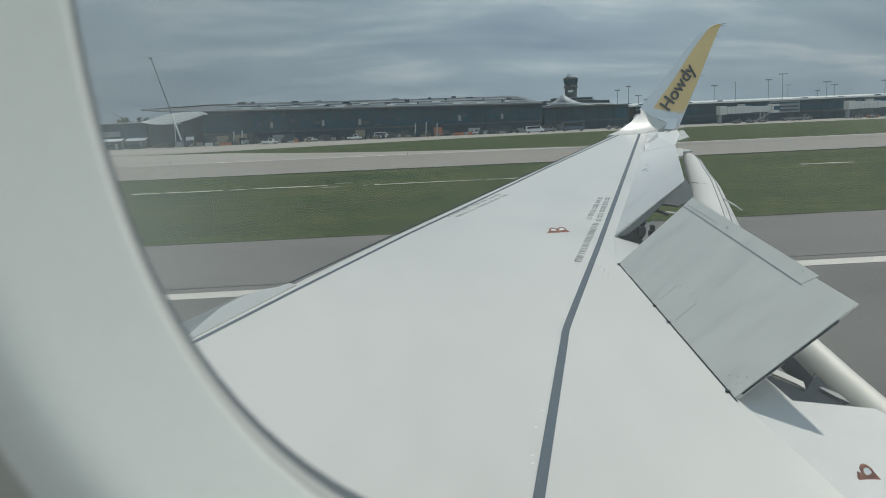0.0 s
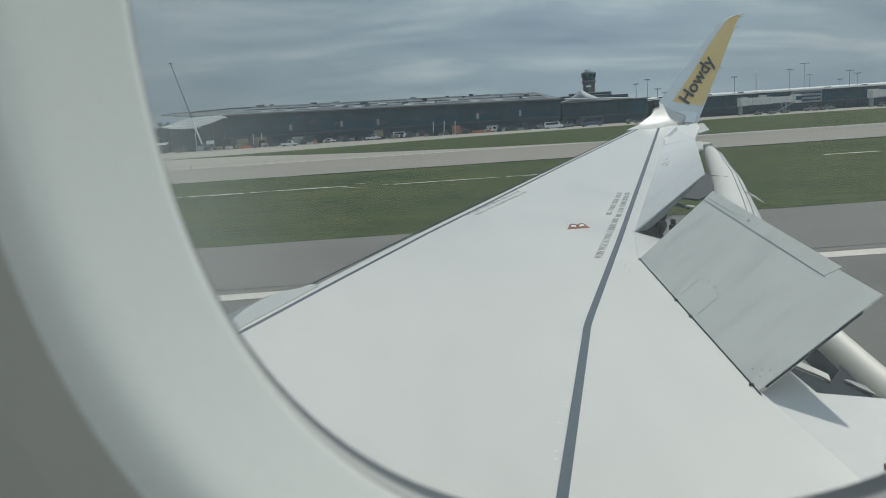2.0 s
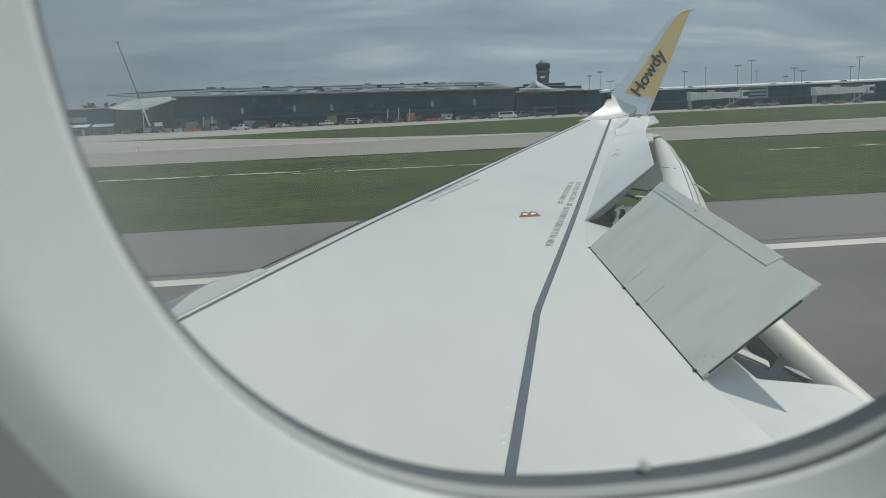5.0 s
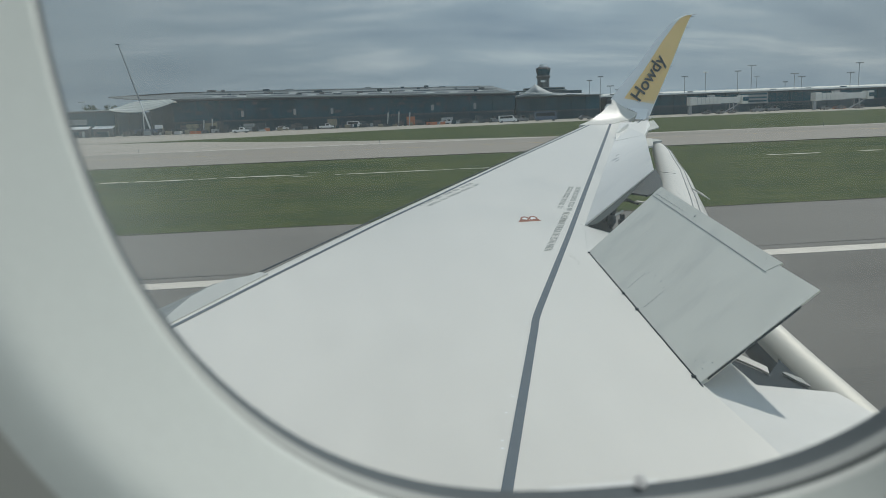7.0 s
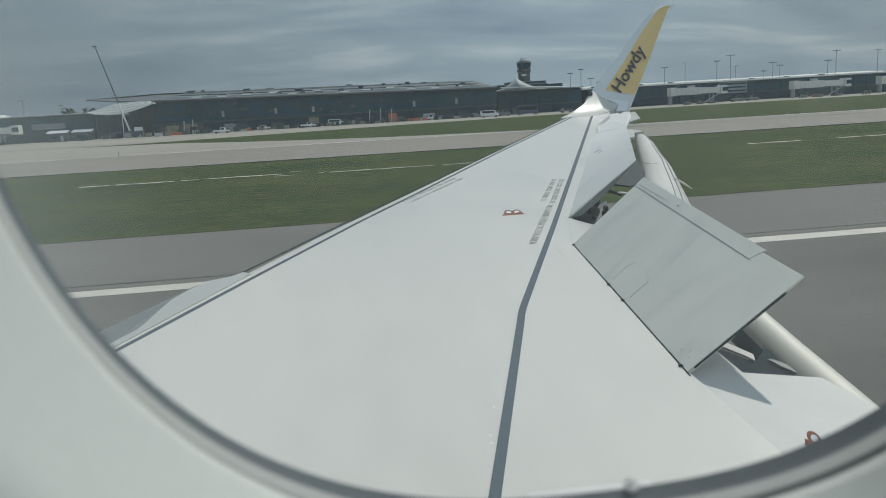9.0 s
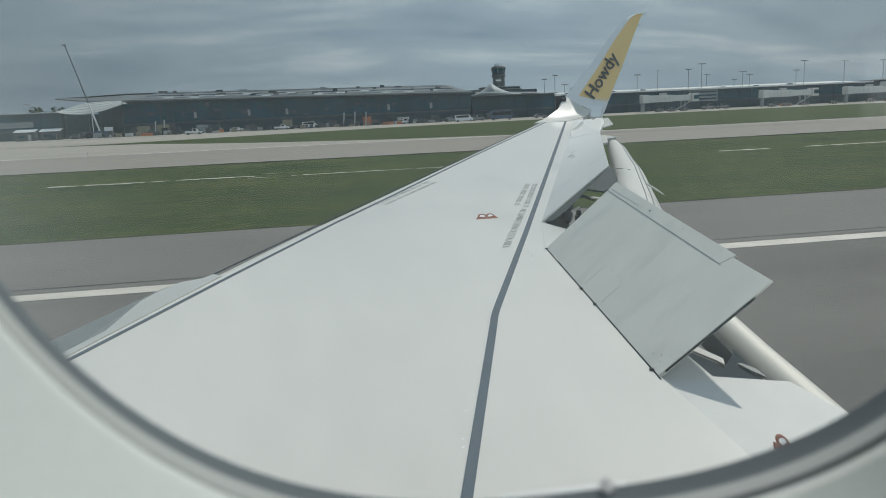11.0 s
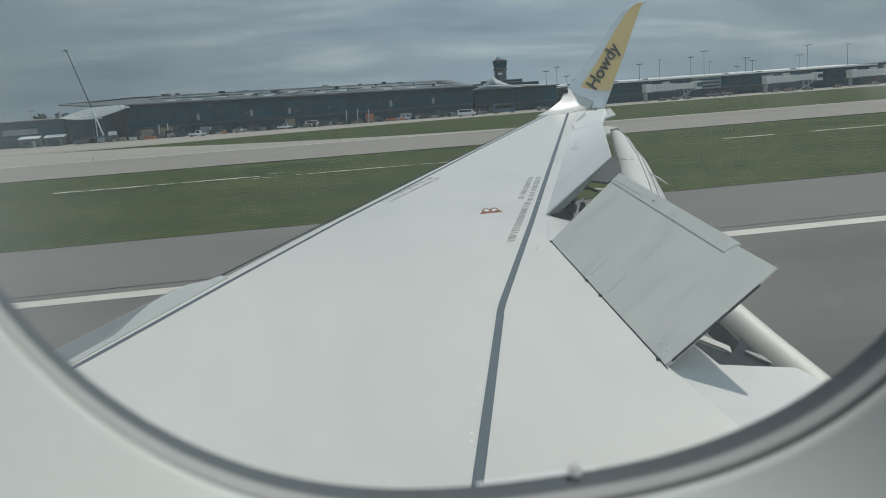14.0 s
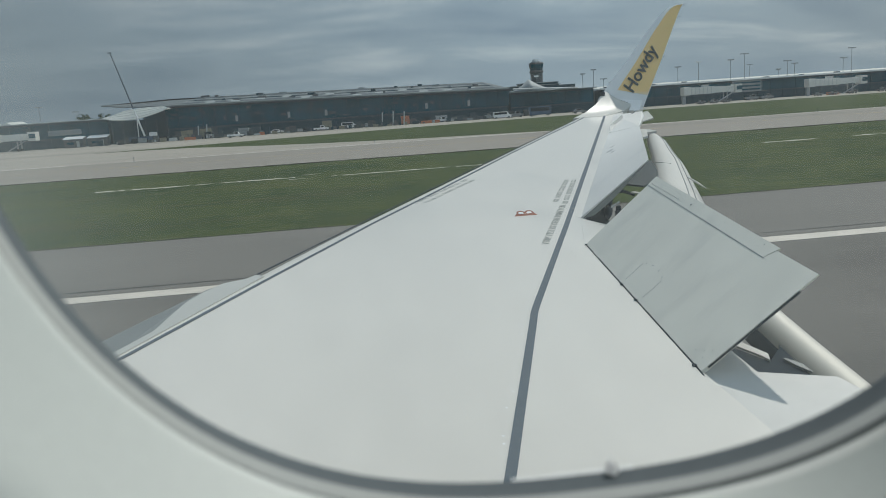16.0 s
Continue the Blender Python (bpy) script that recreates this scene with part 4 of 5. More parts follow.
ey = nrm.cross(ex)
lettering("greeting_lettering", "Howdy", 0.345, "letter", winglet, Matrix(((ex.x, ey.x, nrm.x, base.x), (ex.y, ey.y, nrm.y, base.y), (ex.z, ey.z, nrm.z, base.z), (0, 0, 0, 1))), 0.0055, 0.003)
for v in (0.34, 0.62, 0.83, 0.99):
    r = wl_uv(1.0, v, 0)
    part("static_wick", tube([r, r + Vector((0.09, 0, 0.005))], [0.004, 0.002], 5), "dark", winglet, "thin static discharge wick")
# curved fairing from wing tip to winglet: the leading side sweeps up, the inner side stays flat for longer
rows = []
front = [skin(3.79, 13.58, 0.004), Vector((4.10, 13.90, 4.262)), Vector((4.41, 14.20, 4.405)), Vector((4.62, 14.48, 4.535)), Vector((4.77, 14.70, 4.64))]
inner = [skin(4.40, 13.60, 0.004), skin(4.66, 13.86, 0.010), Vector((4.90, 14.10, 4.250)), Vector((5.08, 14.34, 4.290)), Vector((5.22, 14.56, 4.360))]
for k in range(17):
    q = k / 16 * 4
    i = min(3, int(q))
    t = q - i
    f, r = front[i].lerp(front[i + 1], t), inner[i].lerp(inner[i + 1], t)
    rows.append([f.lerp(r, j / 8) - UP * (0.035 * math.sin(math.pi * j / 8) * min(1.0, q / 2)) for j in range(9)] + [r - UP * 0.07, f - UP * 0.07])
tipf = part("tip_fairing", loft(rows), "flap_white", aircraft, "bright curved fairing joining wing tip and winglet", smooth=True)
tipf.data.set_sharp_from_angle(angle=radians(50))
winglet.data.set_sharp_from_angle(angle=radians(50))
part("winglet_foot", slab([Vector((5.22, 14.56, 4.360)), Vector((5.05, 14.66, 4.46)), Vector((5.50, 14.72, 4.42)), Vector((5.50, 14.70, 4.235)), Vector((5.32, 14.40, 4.225)), Vector((5.08, 14.30, 4.250))], Vector((0.01, 0.05, -0.05))), "winglet", aircraft, "grey foot of the winglet behind the fairing")
# dark box added to stand in for a notch
part("foot_notch", boxes((4.60, 4.70, 14.52, 14.60, 4.55, 4.63), bevel=0.02), "dark", aircraft, "small dark box in place of a notch at the winglet foot")
for a, b in (((5.10, 13.95), (5.36, 14.05)), ((5.16, 14.05), (5.42, 14.2)), ((5.04, 13.85), (5.28, 13.9))):
    part("static_wick", tube([skin(*a, 0.01), skin(*b, 0.05)], [0.006, 0.003], 5), "flap_white", aircraft, "thin static discharge wick")
part("tip_fence", slab([skin(3.711, 11.271, 0.02), skin(3.846, 11.704, 0.06), skin(4.129, 12.173, 0.10), skin(4.352, 12.576, 0.12), skin(4.397, 12.687, 0.06), skin(4.124, 12.178, 0.03)], -UP * 0.13), "root", aircraft, "small bright triangular fin beside the aileron")
part("tip_trailing_plate", slab([skin(5.16, 13.98, -0.02), skin(5.377, 14.112, -0.02), skin(5.055, 13.0, -0.02), skin(4.688, 12.572, -0.02)], -UP * 0.02), "stencil", aircraft, "grey trailing plate at the wing tip")
part("hinge_bracket", slab([skin(4.38, 11.86, -0.05), skin(4.477, 11.803, -0.05), skin(4.20, 11.02, -0.05), skin(4.04, 10.9, -0.05)], -UP * 0.03), "slat", aircraft, "grey hinge bracket at the flap end")


# ---------------- cabin window and wall ----------------
WX, WZ, WA, WB, WN, WY = 0.0588, 4.5808, 0.1522, 0.1801, 2.52, 0.1714


def oval(grow, y, n=192, ex=WN):
    pts = []
    for k in range(n):
        a = 2 * math.pi * k / n
        c, s = math.cos(a), math.sin(a)
        r = (abs(c) ** ex + abs(s) ** ex) ** (-1 / ex)
        pts.append(Vector((WX + (WA + grow) * r * c, y, WZ + (WB + grow) * r * s)))
    return pts


def oval_point(grow, y, k, n=192):
    a = 2 * math.pi * k / n
    c, s = math.cos(a), math.sin(a)
    r = (abs(c) ** WN + abs(s) ** WN) ** (-1 / WN)
    return Vector((WX + (WA + grow) * r * c, y, WZ + (WB + grow) * r * s))


def seal(f_aft, grow=0.0, back=0.0, f_fore=None, n=192):
    """A loop on the seal between the pane (f = 0) and the surround's lip (f = 1), deeper on the forward side."""
    pts = []
    for k in range(n):
        c = math.cos(2 * math.pi * k / n)
        t = min(1.0, max(0.0, (c + 0.85) / 1.3))
        f = f_aft if f_fore is None else f_fore + (f_aft - f_fore) * t * t * (3 - 2 * t)
        g = (-0.0022 + 0.0048 * c - 0.0026 * c * c) * f + grow
        s = math.sin(2 * math.pi * k / n)
        r = (abs(c) ** WN + abs(s) ** WN) ** (-1 / WN)
        pts.append(Vector((WX + (WA + 0.0006 + g) * r * c, WY - (0.021 - 0.009 * c) * f - back, WZ + (WB + 0.0006 + g) * r * s)))
    return pts


def reveal(grow, y, n=192):
    """A loop of the surround, which opens wider on the aft side."""
    pts = []
    for k, p in enumerate(oval(grow, y, n)):
        t = min(1.0, max(0.0, (math.cos(2 * math.pi * k / n) + 0.15) / 0.9))
        pts.append(p.lerp(oval_point(grow + 0.032, y, k, n), t * t * (3 - 2 * t)))
    return pts


def toward(a, b, t):
    return [p.lerp(q, t) for p, q in zip(a, b)]


def ring(loops):
    return loft(loops, closed=True, caps=False)


cabin_window = thing("cabin_window", "oval aircraft cabin window with pale plastic surround and grey rubber seal", "window")
bm = bmesh.new()
bm.faces.new([bm.verts.new(p) for p in oval(0.006, WY + 0.004)])
pane = part("pane", bm, "pane", cabin_window, "slightly hazy acrylic window pane")
pane.visible_shadow = False
part("gasket", ring([oval(0.006, WY + 0.006), oval(0.0006, WY + 0.0008), seal(0.0), seal(0.22, 0.0004), seal(0.385, 0.0002)]), "gasket", cabin_window, "grey rubber window gasket", smooth=True)
# strips of in-between grey, added only to soften the seal's borders
part("gasket_blend", ring([seal(0.38, 0.0002), seal(0.445, 0.0001)]), "gasket_blend", cabin_window, "in-between grey strip softening the gasket's border", smooth=True)
part("ring_blend", ring([seal(0.44, 0.0001), seal(0.495, 0.0)]), "ring_blend", cabin_window, "in-between grey strip softening the ring's inner border", smooth=True)
part("seal_ring", ring([seal(0.49, 0.0), seal(0.63, -0.0002, 0.0002, 0.66), seal(0.785, 0.0, 0.0, 0.955)]), "ring", cabin_window, "pale inner seal ring", smooth=True)
part("ring_edge_blend", ring([seal(0.78, 0.0, 0.0, 0.95), seal(0.83, 0.0, 0.0, 0.975)]), "ring_blend", cabin_window, "in-between grey strip softening the ring's outer border", smooth=True)
# groove's shade is put into the dark grey, wider on the aft side
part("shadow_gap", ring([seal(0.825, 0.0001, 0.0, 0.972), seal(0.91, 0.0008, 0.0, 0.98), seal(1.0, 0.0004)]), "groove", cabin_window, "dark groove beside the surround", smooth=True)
edge, bend = seal(1.0), reveal(0.0080, WY - 0.0520)
part("surround", ring([seal(0.995, 0.0006), edge, toward(edge, bend, 0.06), toward(edge, bend, 0.3), toward(edge, bend, 0.6), toward(edge, bend, 0.85), bend, reveal(0.0102, WY - 0.0542), reveal(0.0130, WY - 0.0558), reveal(0.0165, WY - 0.0566), reveal(0.0200, WY - 0.0570)]), "bezel", cabin_window, "pale grey moulded plastic surround", smooth=True)
part("breather_bead", tube([(0.0664, WY + 0.001, 4.4000), (0.0665, WY - 0.0008, 4.4018), (0.0666, WY - 0.0026, 4.4026)], [0.0010, 0.0021, 0.0010], 12), "bead", cabin_window, "small bright bead on the pane's lower edge", smooth=True)


part("drain_strip", boxes((0.041, 0.078, WY + 0.009, WY + 0.016, 4.380, 4.3935), bevel=0.0006), "winglet", cabin_window, "pale strip under the outer pane")


def squared(y, n=192, hx=1.54, z0=3.3, z1=5.7):
    """The wall's outer outline, point by point in step with the oval."""
    pts = []
    for k in range(n):
        a = 2 * math.pi * k / n
        c, s = math.cos(a), math.sin(a)
        t = min(hx / abs(c) if abs(c) > 1e-6 else 1e9, ((z1 - WZ) if s > 0 else (WZ - z0)) / abs(s) if abs(s) > 1e-6 else 1e9)
        pts.append(Vector((WX + t * c, y, WZ + t * s)))
    return pts


bm = ring([reveal(0.0192, WY - 0.0567), reveal(0.034, WY - 0.0580), oval(0.10, WY - 0.059), squared(WY - 0.059), squared(WY + 0.04), oval(0.09, WY + 0.04), oval(0.009, WY + 0.0055), oval(0.0055, WY + 0.0055)])
setting("wall_cabin", bm, "panel", "pale grey plastic cabin side wall", "wall")
setting("wall_cabin_aft", boxes((1.60, 3.6, 0.112, 0.20, 3.3, 5.7)), "panel", "pale grey plastic cabin side wall", "wall")
setting("floor", boxes((-1.6, 3.7, -3.5, 0.12, 3.2, 3.3)), "carpet", "dark carpeted cabin floor", "floor")
setting("ceiling", boxes((-1.6, 3.7, -3.5, 0.22, 5.7, 5.8)), "cabin", "plain pale cabin ceiling", "ceiling")
setting("wall_fore", boxes((-1.6, -1.5, -3.5, 0.10, 3.3, 5.7)), "cabin", "plain pale cabin partition", "wall")
setting("wall_aft", boxes((3.6, 3.7, -3.5, 0.20, 3.3, 5.7)), "cabin", "plain pale cabin partition", "wall")
rows_ = [(-1.5, 3.6, -3.5, -3.4, 3.3, 4.36), (-1.5, 3.6, -3.5, -3.4, 4.74, 5.7)]
edges_ = [-1.5] + [e for x in (0.7, 1.25, 1.8, 2.35, 2.9) for e in (x - 0.14, x + 0.14)] + [3.6]
rows_ += [(a, b2, -3.5, -3.4, 4.36, 4.74) for a, b2 in zip(edges_[::2], edges_[1::2])]
setting("wall_far", boxes(*rows_), "cabin", "opposite cabin wall with a row of windows", "wall")
# fuselage above and below the cabin, and the gear that carries it
for name, zc, sgn, label in (("fuselage_crown", 5.8, 1, "white upper fuselage skin"), ("fuselage_belly", 3.2, -1, "white fuselage belly")):
    arc = [(-1.65 + 1.85 * math.cos(math.pi * k / 16), zc + sgn * (0.55 if sgn > 0 else 1.35) * math.sin(math.pi * k / 16)) for k in range(17)]
    part(name, loft([[(x, y, z) for y, z in arc] for x in (-1.6, 3.7)]), "wing", aircraft, label)
gear = part("main_gear_leg", tube([(0.55, 2.1, 0.5), (0.55, 2.15, 2.95)], [0.10, 0.14], 12), "bare", aircraft, "main landing gear leg", smooth=True)
for yy in (1.85, 2.4):
    wheel = part("main_wheel", tube([(0.55, yy - 0.2, 0.58), (0.55, yy - 0.16, 0.58), (0.55, yy + 0.16, 0.58), (0.55, yy + 0.2, 0.58)], [0.48, 0.58, 0.58, 0.48], 24), "rubber", gear, smooth=True)

# ---------------- terminal ----------------
TY = 300.0


def facade(name, x0, x1, y, depth, h, label, bay=6.0, material="glass_dark", band=3.6, roof_over=1.5, roof_mat="roof_light", group="terminal buildings", back_rise=0.0):
    """A long hall: dark glazed front in bays with mullions, a solid plinth, a projecting roof."""
    th = thing(name, label, "building", group, at=((x0 + x1) / 2, y, 0))
    w = (x1 - x0) / 2
    part("wall", boxes((-w, w, 0.25, depth, 0, h)), "clad_dark", th)
    n = max(2, int((x1 - x0) / bay))
    step = 2 * w / n
    for i in range(n):
        a = -w + i * step
        part("window", boxes((a + 0.12, a + step - 0.12, 0.12, 0.3, band, h - 0.7)), material, th)
        part("mullion", boxes((a - 0.08, a + 0.08, 0.02, 0.3, 0, h - 0.4)), "clad_dark", th)
    part("spandrel", boxes((-w, w, 0.05, 0.35, band - 0.5, band)), "clad_blue", th)
    bm = bmesh.new()
    vs = [(-w - 1, -roof_over, h), (w + 1, -roof_over, h), (w + 1, depth + 1, h + back_rise), (-w - 1, depth + 1, h + back_rise)]
    top = [bm.verts.new((a, b, c + 0.32)) for a, b, c in vs]
    low = [bm.verts.new((a, b, c)) for a, b, c in vs]
    bm.faces.new(top); bm.faces.new(low[::-1])
    for i in range(4):
        bm.faces.new((top[i], low[i], low[(i + 1) % 4], top[(i + 1) % 4]))
    part("roof", bm, roof_mat, th)
    if roof_mat == "roof_light":
        part("parapet", boxes((-w - 1, w + 1, -roof_over - 0.12, -roof_over + 0.1, h + 0.05, h + 0.6)), "car_white", th, "bright white roof edge")
    return th


main = thing("terminal_hall", "long dark glazed terminal hall under a pale sloping roof", "building", "terminal buildings", at=(0, TY, 0))


def eaves(x):
    """Height of the hall's front roof edge, which falls slowly along its length."""
    return 12.85 - 0.0152 * (x + 72)


def ridge(x):
    return 16.45 - 0.0125 * (x + 72)


part("wall", loft([[(x, 0.3, 0), (x, 0.3, eaves(x) - 0.3), (x, 34, eaves(x) - 0.3), (x, 34, 0)] for x in (-72, 58)]), "clad_dark", main)
BAY = 4.5
for i in range(29):
    x = -72 + BAY * i
    top = eaves(x + BAY / 2) - 1.0
    part("window", boxes((x + 0.10, x + BAY / 2 - 0.05, 0.14, 0.34, 4.4, top), (x + BAY / 2 + 0.05, x + BAY - 0.10, 0.14, 0.34, 4.4, top)), "glass_dark", main)
    part("mullion", boxes((x - 0.07, x + 0.07, 0.04, 0.34, 0, top + 0.4)), "clad_dark", main)
    part("transom", boxes((x + 0.08, x + BAY - 0.08, 0.08, 0.30, 8.0, 8.18)), "clad_dark", main)
part("spandrel", boxes((-72, 58, 0.05, 0.38, 3.7, 4.3)), "clad_blue", main)
part("plinth", boxes((-72, 58, 0.02, 0.36, 0.0, 1.1)), "conc", main)
# roof: the rear edge runs on past the end wall as a pointed overhang
outline = [(-72.0, -1.6, eaves(-72)), (58.4, -1.6, eaves(58.4)), (58.6, 30.0, 12.6), (55.3, 36.0, ridge(55.3)), (-77.0, 36.0, ridge(-77)), (-105.6, 36.0, 15.65), (-96.0, 30.0, 14.5), (-84.0, 14.0, 13.6)]
part("roof", slab(outline, (0, 0, -0.45)), "roof", main, "pale grey sloping roof")
part("fascia", loft([[(x, -1.72, eaves(x) - 0.02), (x, -1.72, eaves(x) + 0.26), (x, -1.45, eaves(x) + 0.26), (x, -1.45, eaves(x) - 0.02)] for x in (-72, -7, 58.4)]), "clad_light", main, "pale roof edge")
# shade below the roof edge, put in as a dark strip
part("eaves_shade", loft([[(x, -1.5, eaves(x) - 0.46), (x, -1.5, eaves(x) - 1.0), (x, 0.3, eaves(x) - 1.0), (x, 0.3, eaves(x) - 0.46)] for x in (-71.8, -7, 58.2)]), "dark", main, "dark strip standing in for shade under the eaves")


def on_roof(x, y):
    """Height of the roof's top at a point of the plan."""
    return eaves(x) + (ridge(x) - eaves(x)) * (y + 1.6) / 37.6


for y, w, m in ((5, 0.7, "clad_mid"), (10, 0.9, "clad_light"), (16, 0.8, "clad_dark"), (22, 1.2, "clad_light"), (29, 0.8, "clad_mid"), (34.6, 0.5, "clad_light")):
    part("roof_band", loft([[(x, y, on_roof(x, y) + 0.02), (x, y, on_roof(x, y) + 0.22), (x, y + w, on_roof(x, y + w) + 0.22), (x, y + w, on_roof(x, y + w) + 0.02)] for x in (-66, -5, 54)]), m, main)
rnd = random.Random(11)
for k in range(22):
    x = -64 + 5.4 * k + rnd.uniform(-2.2, 2.2)
    y = rnd.choice((6, 12, 18, 24, 31))
    z = on_roof(x, y) - 0.05
    w = rnd.uniform(0.8, 3.8)
    part("rooftop_unit", boxes((x, x + w, y, y + 2.2, z, z + rnd.uniform(0.5, 1.2)), bevel=0.05), rnd.choice(["clad_dark", "clad_dark", "clad_mid", "conc"]), main)
for k in range(12):
    x = -58 + 9.2 * k + rnd.uniform(-1, 1)
    y = rnd.choice((3.0, 8.0, 14.0))
    z = on_roof(x, y)
    part("roof_skylight", loft([[(x, y, z), (x, y + 1, z + 0.55), (x, y + 2, z + 0.1)], [(x + 3.4, y, z), (x + 3.4, y + 1, z + 0.5), (x + 3.4, y + 2, z + 0.1)]]), "clad_light", main)
for x, z in ((-46.5, 5.4), (-13.0, 5.3), (25.5, 5.2), (-27.0, 5.5), (42.0, 5.2)):
    part("door_panel", boxes((x, x + 1.0, -0.04, 0.12, z, z + 2.2)), "clad_mid", main, "small pale panel on the dark glass")
rnd = random.Random(17)
for k in range(40):
    x = -70 + 3.15 * k + rnd.uniform(-1.2, 1.2)
    z = rnd.uniform(4.6, 10.0)
    part("blind", boxes((x, x + rnd.uniform(0.5, 2.2), 0.09, 0.13, z, z + rnd.uniform(0.4, 1.4))), rnd.choice(["clad_dark", "clad_blue", "clad_dark"]), main, "drawn blind behind the glass")

# wavy canopy at the hall's end
canopy = thing("entrance_canopy", "curved pale ribbed canopy roof at the end of the terminal hall", "canopy", at=(0, TY, 0))
low_edge = [(-92.0, 9.66), (-89.0, 8.95), (-85.3, 8.64), (-82.4, 8.66), (-79.6, 8.89), (-76.6, 9.45), (-73.8, 10.2), (-71.2, 10.95), (-69.1, 11.65)]
top_edge = [(-92.0, 9.75), (-89.4, 10.85), (-86.4, 11.75), (-83.4, 12.30), (-80.2, 12.58), (-77.0, 12.72), (-74.0, 12.78), (-71.3, 12.76), (-69.1, 11.80)]
rows = []
for (xa, za), (xb, zb) in zip(low_edge, top_edge):
    a, b = Vector((xa, -8.0, za)), Vector((xb, -2.5, zb))
    curve = [a.lerp(b, j / 8) + Vector((0, 0, 0.25 * math.sin(math.pi * j / 8))) for j in range(9)]
    rows.append(curve + [b - Vector((0, 0, 0.3)), a - Vector((0, 0, 0.25))])
part("roof", loft(rows), "roof_light", canopy, "pale curved roof sheet")
for j in (1, 3, 5, 7):
    part("roof_rib", tube([r[j] + Vector((0, -0.05, 0.02)) for r in rows], [0.07] * len(rows), 5), "clad_light", canopy, "darker roof rib")
part("wall", boxes((-93, -72.1, 4, 22, 0, 8.4), (-81, -72.1, 4, 22, 8.4, 11.6)), "clad_dark", canopy)
for k in range(6):
    part("column", tube([(-91 + 4 * k, -2, 0), (-91 + 4 * k, -2, 8.8)], [0.22, 0.18], 8), "clad_blue", canopy)

left = facade("concourse", -330, -94, TY + 4, 26, 9.4, "low dark glazed concourse with a grey roof", bay=7.0, back_rise=0.6, roof_mat="clad_mid")
for k in range(21):
    x = -112 + 9.5 * k
    part("roof_skylight", loft([[(x, 3, 9.6), (x + 2.5, 3, 10.7), (x + 5, 3, 9.6)], [(x, 16, 10.2), (x + 2.5, 16, 11.1), (x + 5, 16, 10.2)]]), "roof_light", left)
part("window_band", boxes((96, 108, -0.2, 0.3, 4.6, 6.6)), "clad_mid", left, "paler band of windows")

link = facade("terminal_link", 60, 94, TY + 6, 24, 9.0, "low dark link building beside the terminal hall", bay=5.0, roof_mat="clad_mid")
part("canopy", slab([(-17, -6, 10.6), (9, -6, 9.5), (12, 4, 9.9), (-15, 4, 11.0)], (0, 0, -0.35)), "clad_light", link, "thin pale projecting canopy")

tent = thing("tensile_roof", "pale peaked roof in front of the control tower", "roof", at=(79, 350, 0))
rows = []
for k in range(25):
    a = k / 24
    rows.append([(-11 + 24 * a, -6, 10.0 - 0.5 * a), (-11 + 24 * a, 3, 10.4 + 5.2 * max(0.0, (1 - (a - 0.42) / 0.58) if a > 0.42 else a / 0.42) ** 1.9), (-11 + 24 * a, 12, 10.0)])
part("roof", loft(rows, closed=True), "roof_tent", tent, smooth=True)
part("wall", boxes((-12, 14, -5, 12, 0, 10.0)), "clad_dark", tent)
part("upper_block", boxes((-22, 24, 14, 30, 0, 12.4)), "clad_dark", tent)

# ---------------- control tower ----------------
tower = thing("control_tower", "dark concrete airport control tower with a glazed flaring cab", "control tower", at=(127.7, 550, 0))


def prism(bm, r0, r1, z0, z1, n=8, turn=22.5):
    a = [bm.verts.new((r0 * math.cos(radians(turn + 360 * k / n)), r0 * math.sin(radians(turn + 360 * k / n)), z0)) for k in range(n)]
    b = [bm.verts.new((r1 * math.cos(radians(turn + 360 * k / n)), r1 * math.sin(radians(turn + 360 * k / n)), z1)) for k in range(n)]
    for k in range(n):
        bm.faces.new((a[k], a[(k + 1) % n], b[(k + 1) % n], b[k]))
    bm.faces.new(a[::-1]); bm.faces.new(b)
    return bm


part("shaft", prism(bmesh.new(), 4.4, 4.3, 0, 25.4), "conc", tower)
part("collar", prism(prism(bmesh.new(), 4.4, 5.1, 25.2, 26.0), 5.1, 4.9, 26.0, 27.2), "conc", tower)
part("waist", prism(bmesh.new(), 4.5, 4.4, 27.2, 28.7), "clad_dark", tower)
cabm = part("cab_glazing", prism(bmesh.new(), 4.5, 5.1, 28.7, 31.7), "glass_dark", tower, "tall dark cab windows")
for k in range(8):
    a = radians(22.5 + 45 * k)
    part("cab_post", tube([(4.55 * math.cos(a), 4.55 * math.sin(a), 28.7), (5.15 * math.cos(a), 5.15 * math.sin(a), 31.7)], [0.14, 0.14], 6), "conc", cabm)
part("cab_roof", prism(prism(bmesh.new(), 5.3, 5.2, 31.7, 32.5), 4.6, 3.2, 32.5, 33.4), "conc", tower)
part("roof_equipment", prism(bmesh.new(), 2.8, 2.6, 33.4, 35.0, 12), "lamp", tower, "pale equipment on the tower roof")
part("shaft_window", boxes((-2.9, 0.4, -4.32, -3.9, 22.6, 23.8)), "lamp", tower, "bright band of shaft windows")
for k in range(4):
    part("shaft_panel", boxes((-3.4 + 1.8 * k, -3.25 + 1.8 * k, -4.22, -3.9, 4, 25)), "clad_dark", tower, "dark joint in the shaft")
part("gallery_rail", prism(bmesh.new(), 5.35, 5.35, 26.9, 27.05), "steel", tower)
for x, z in ((-3, 40), (1.5, 37.5)):
    part("antenna", tube([(x * 0.5, 0, 34), (x * 0.5, 0, z - 2)], [0.06, 0.03], 5), "steel", tower)
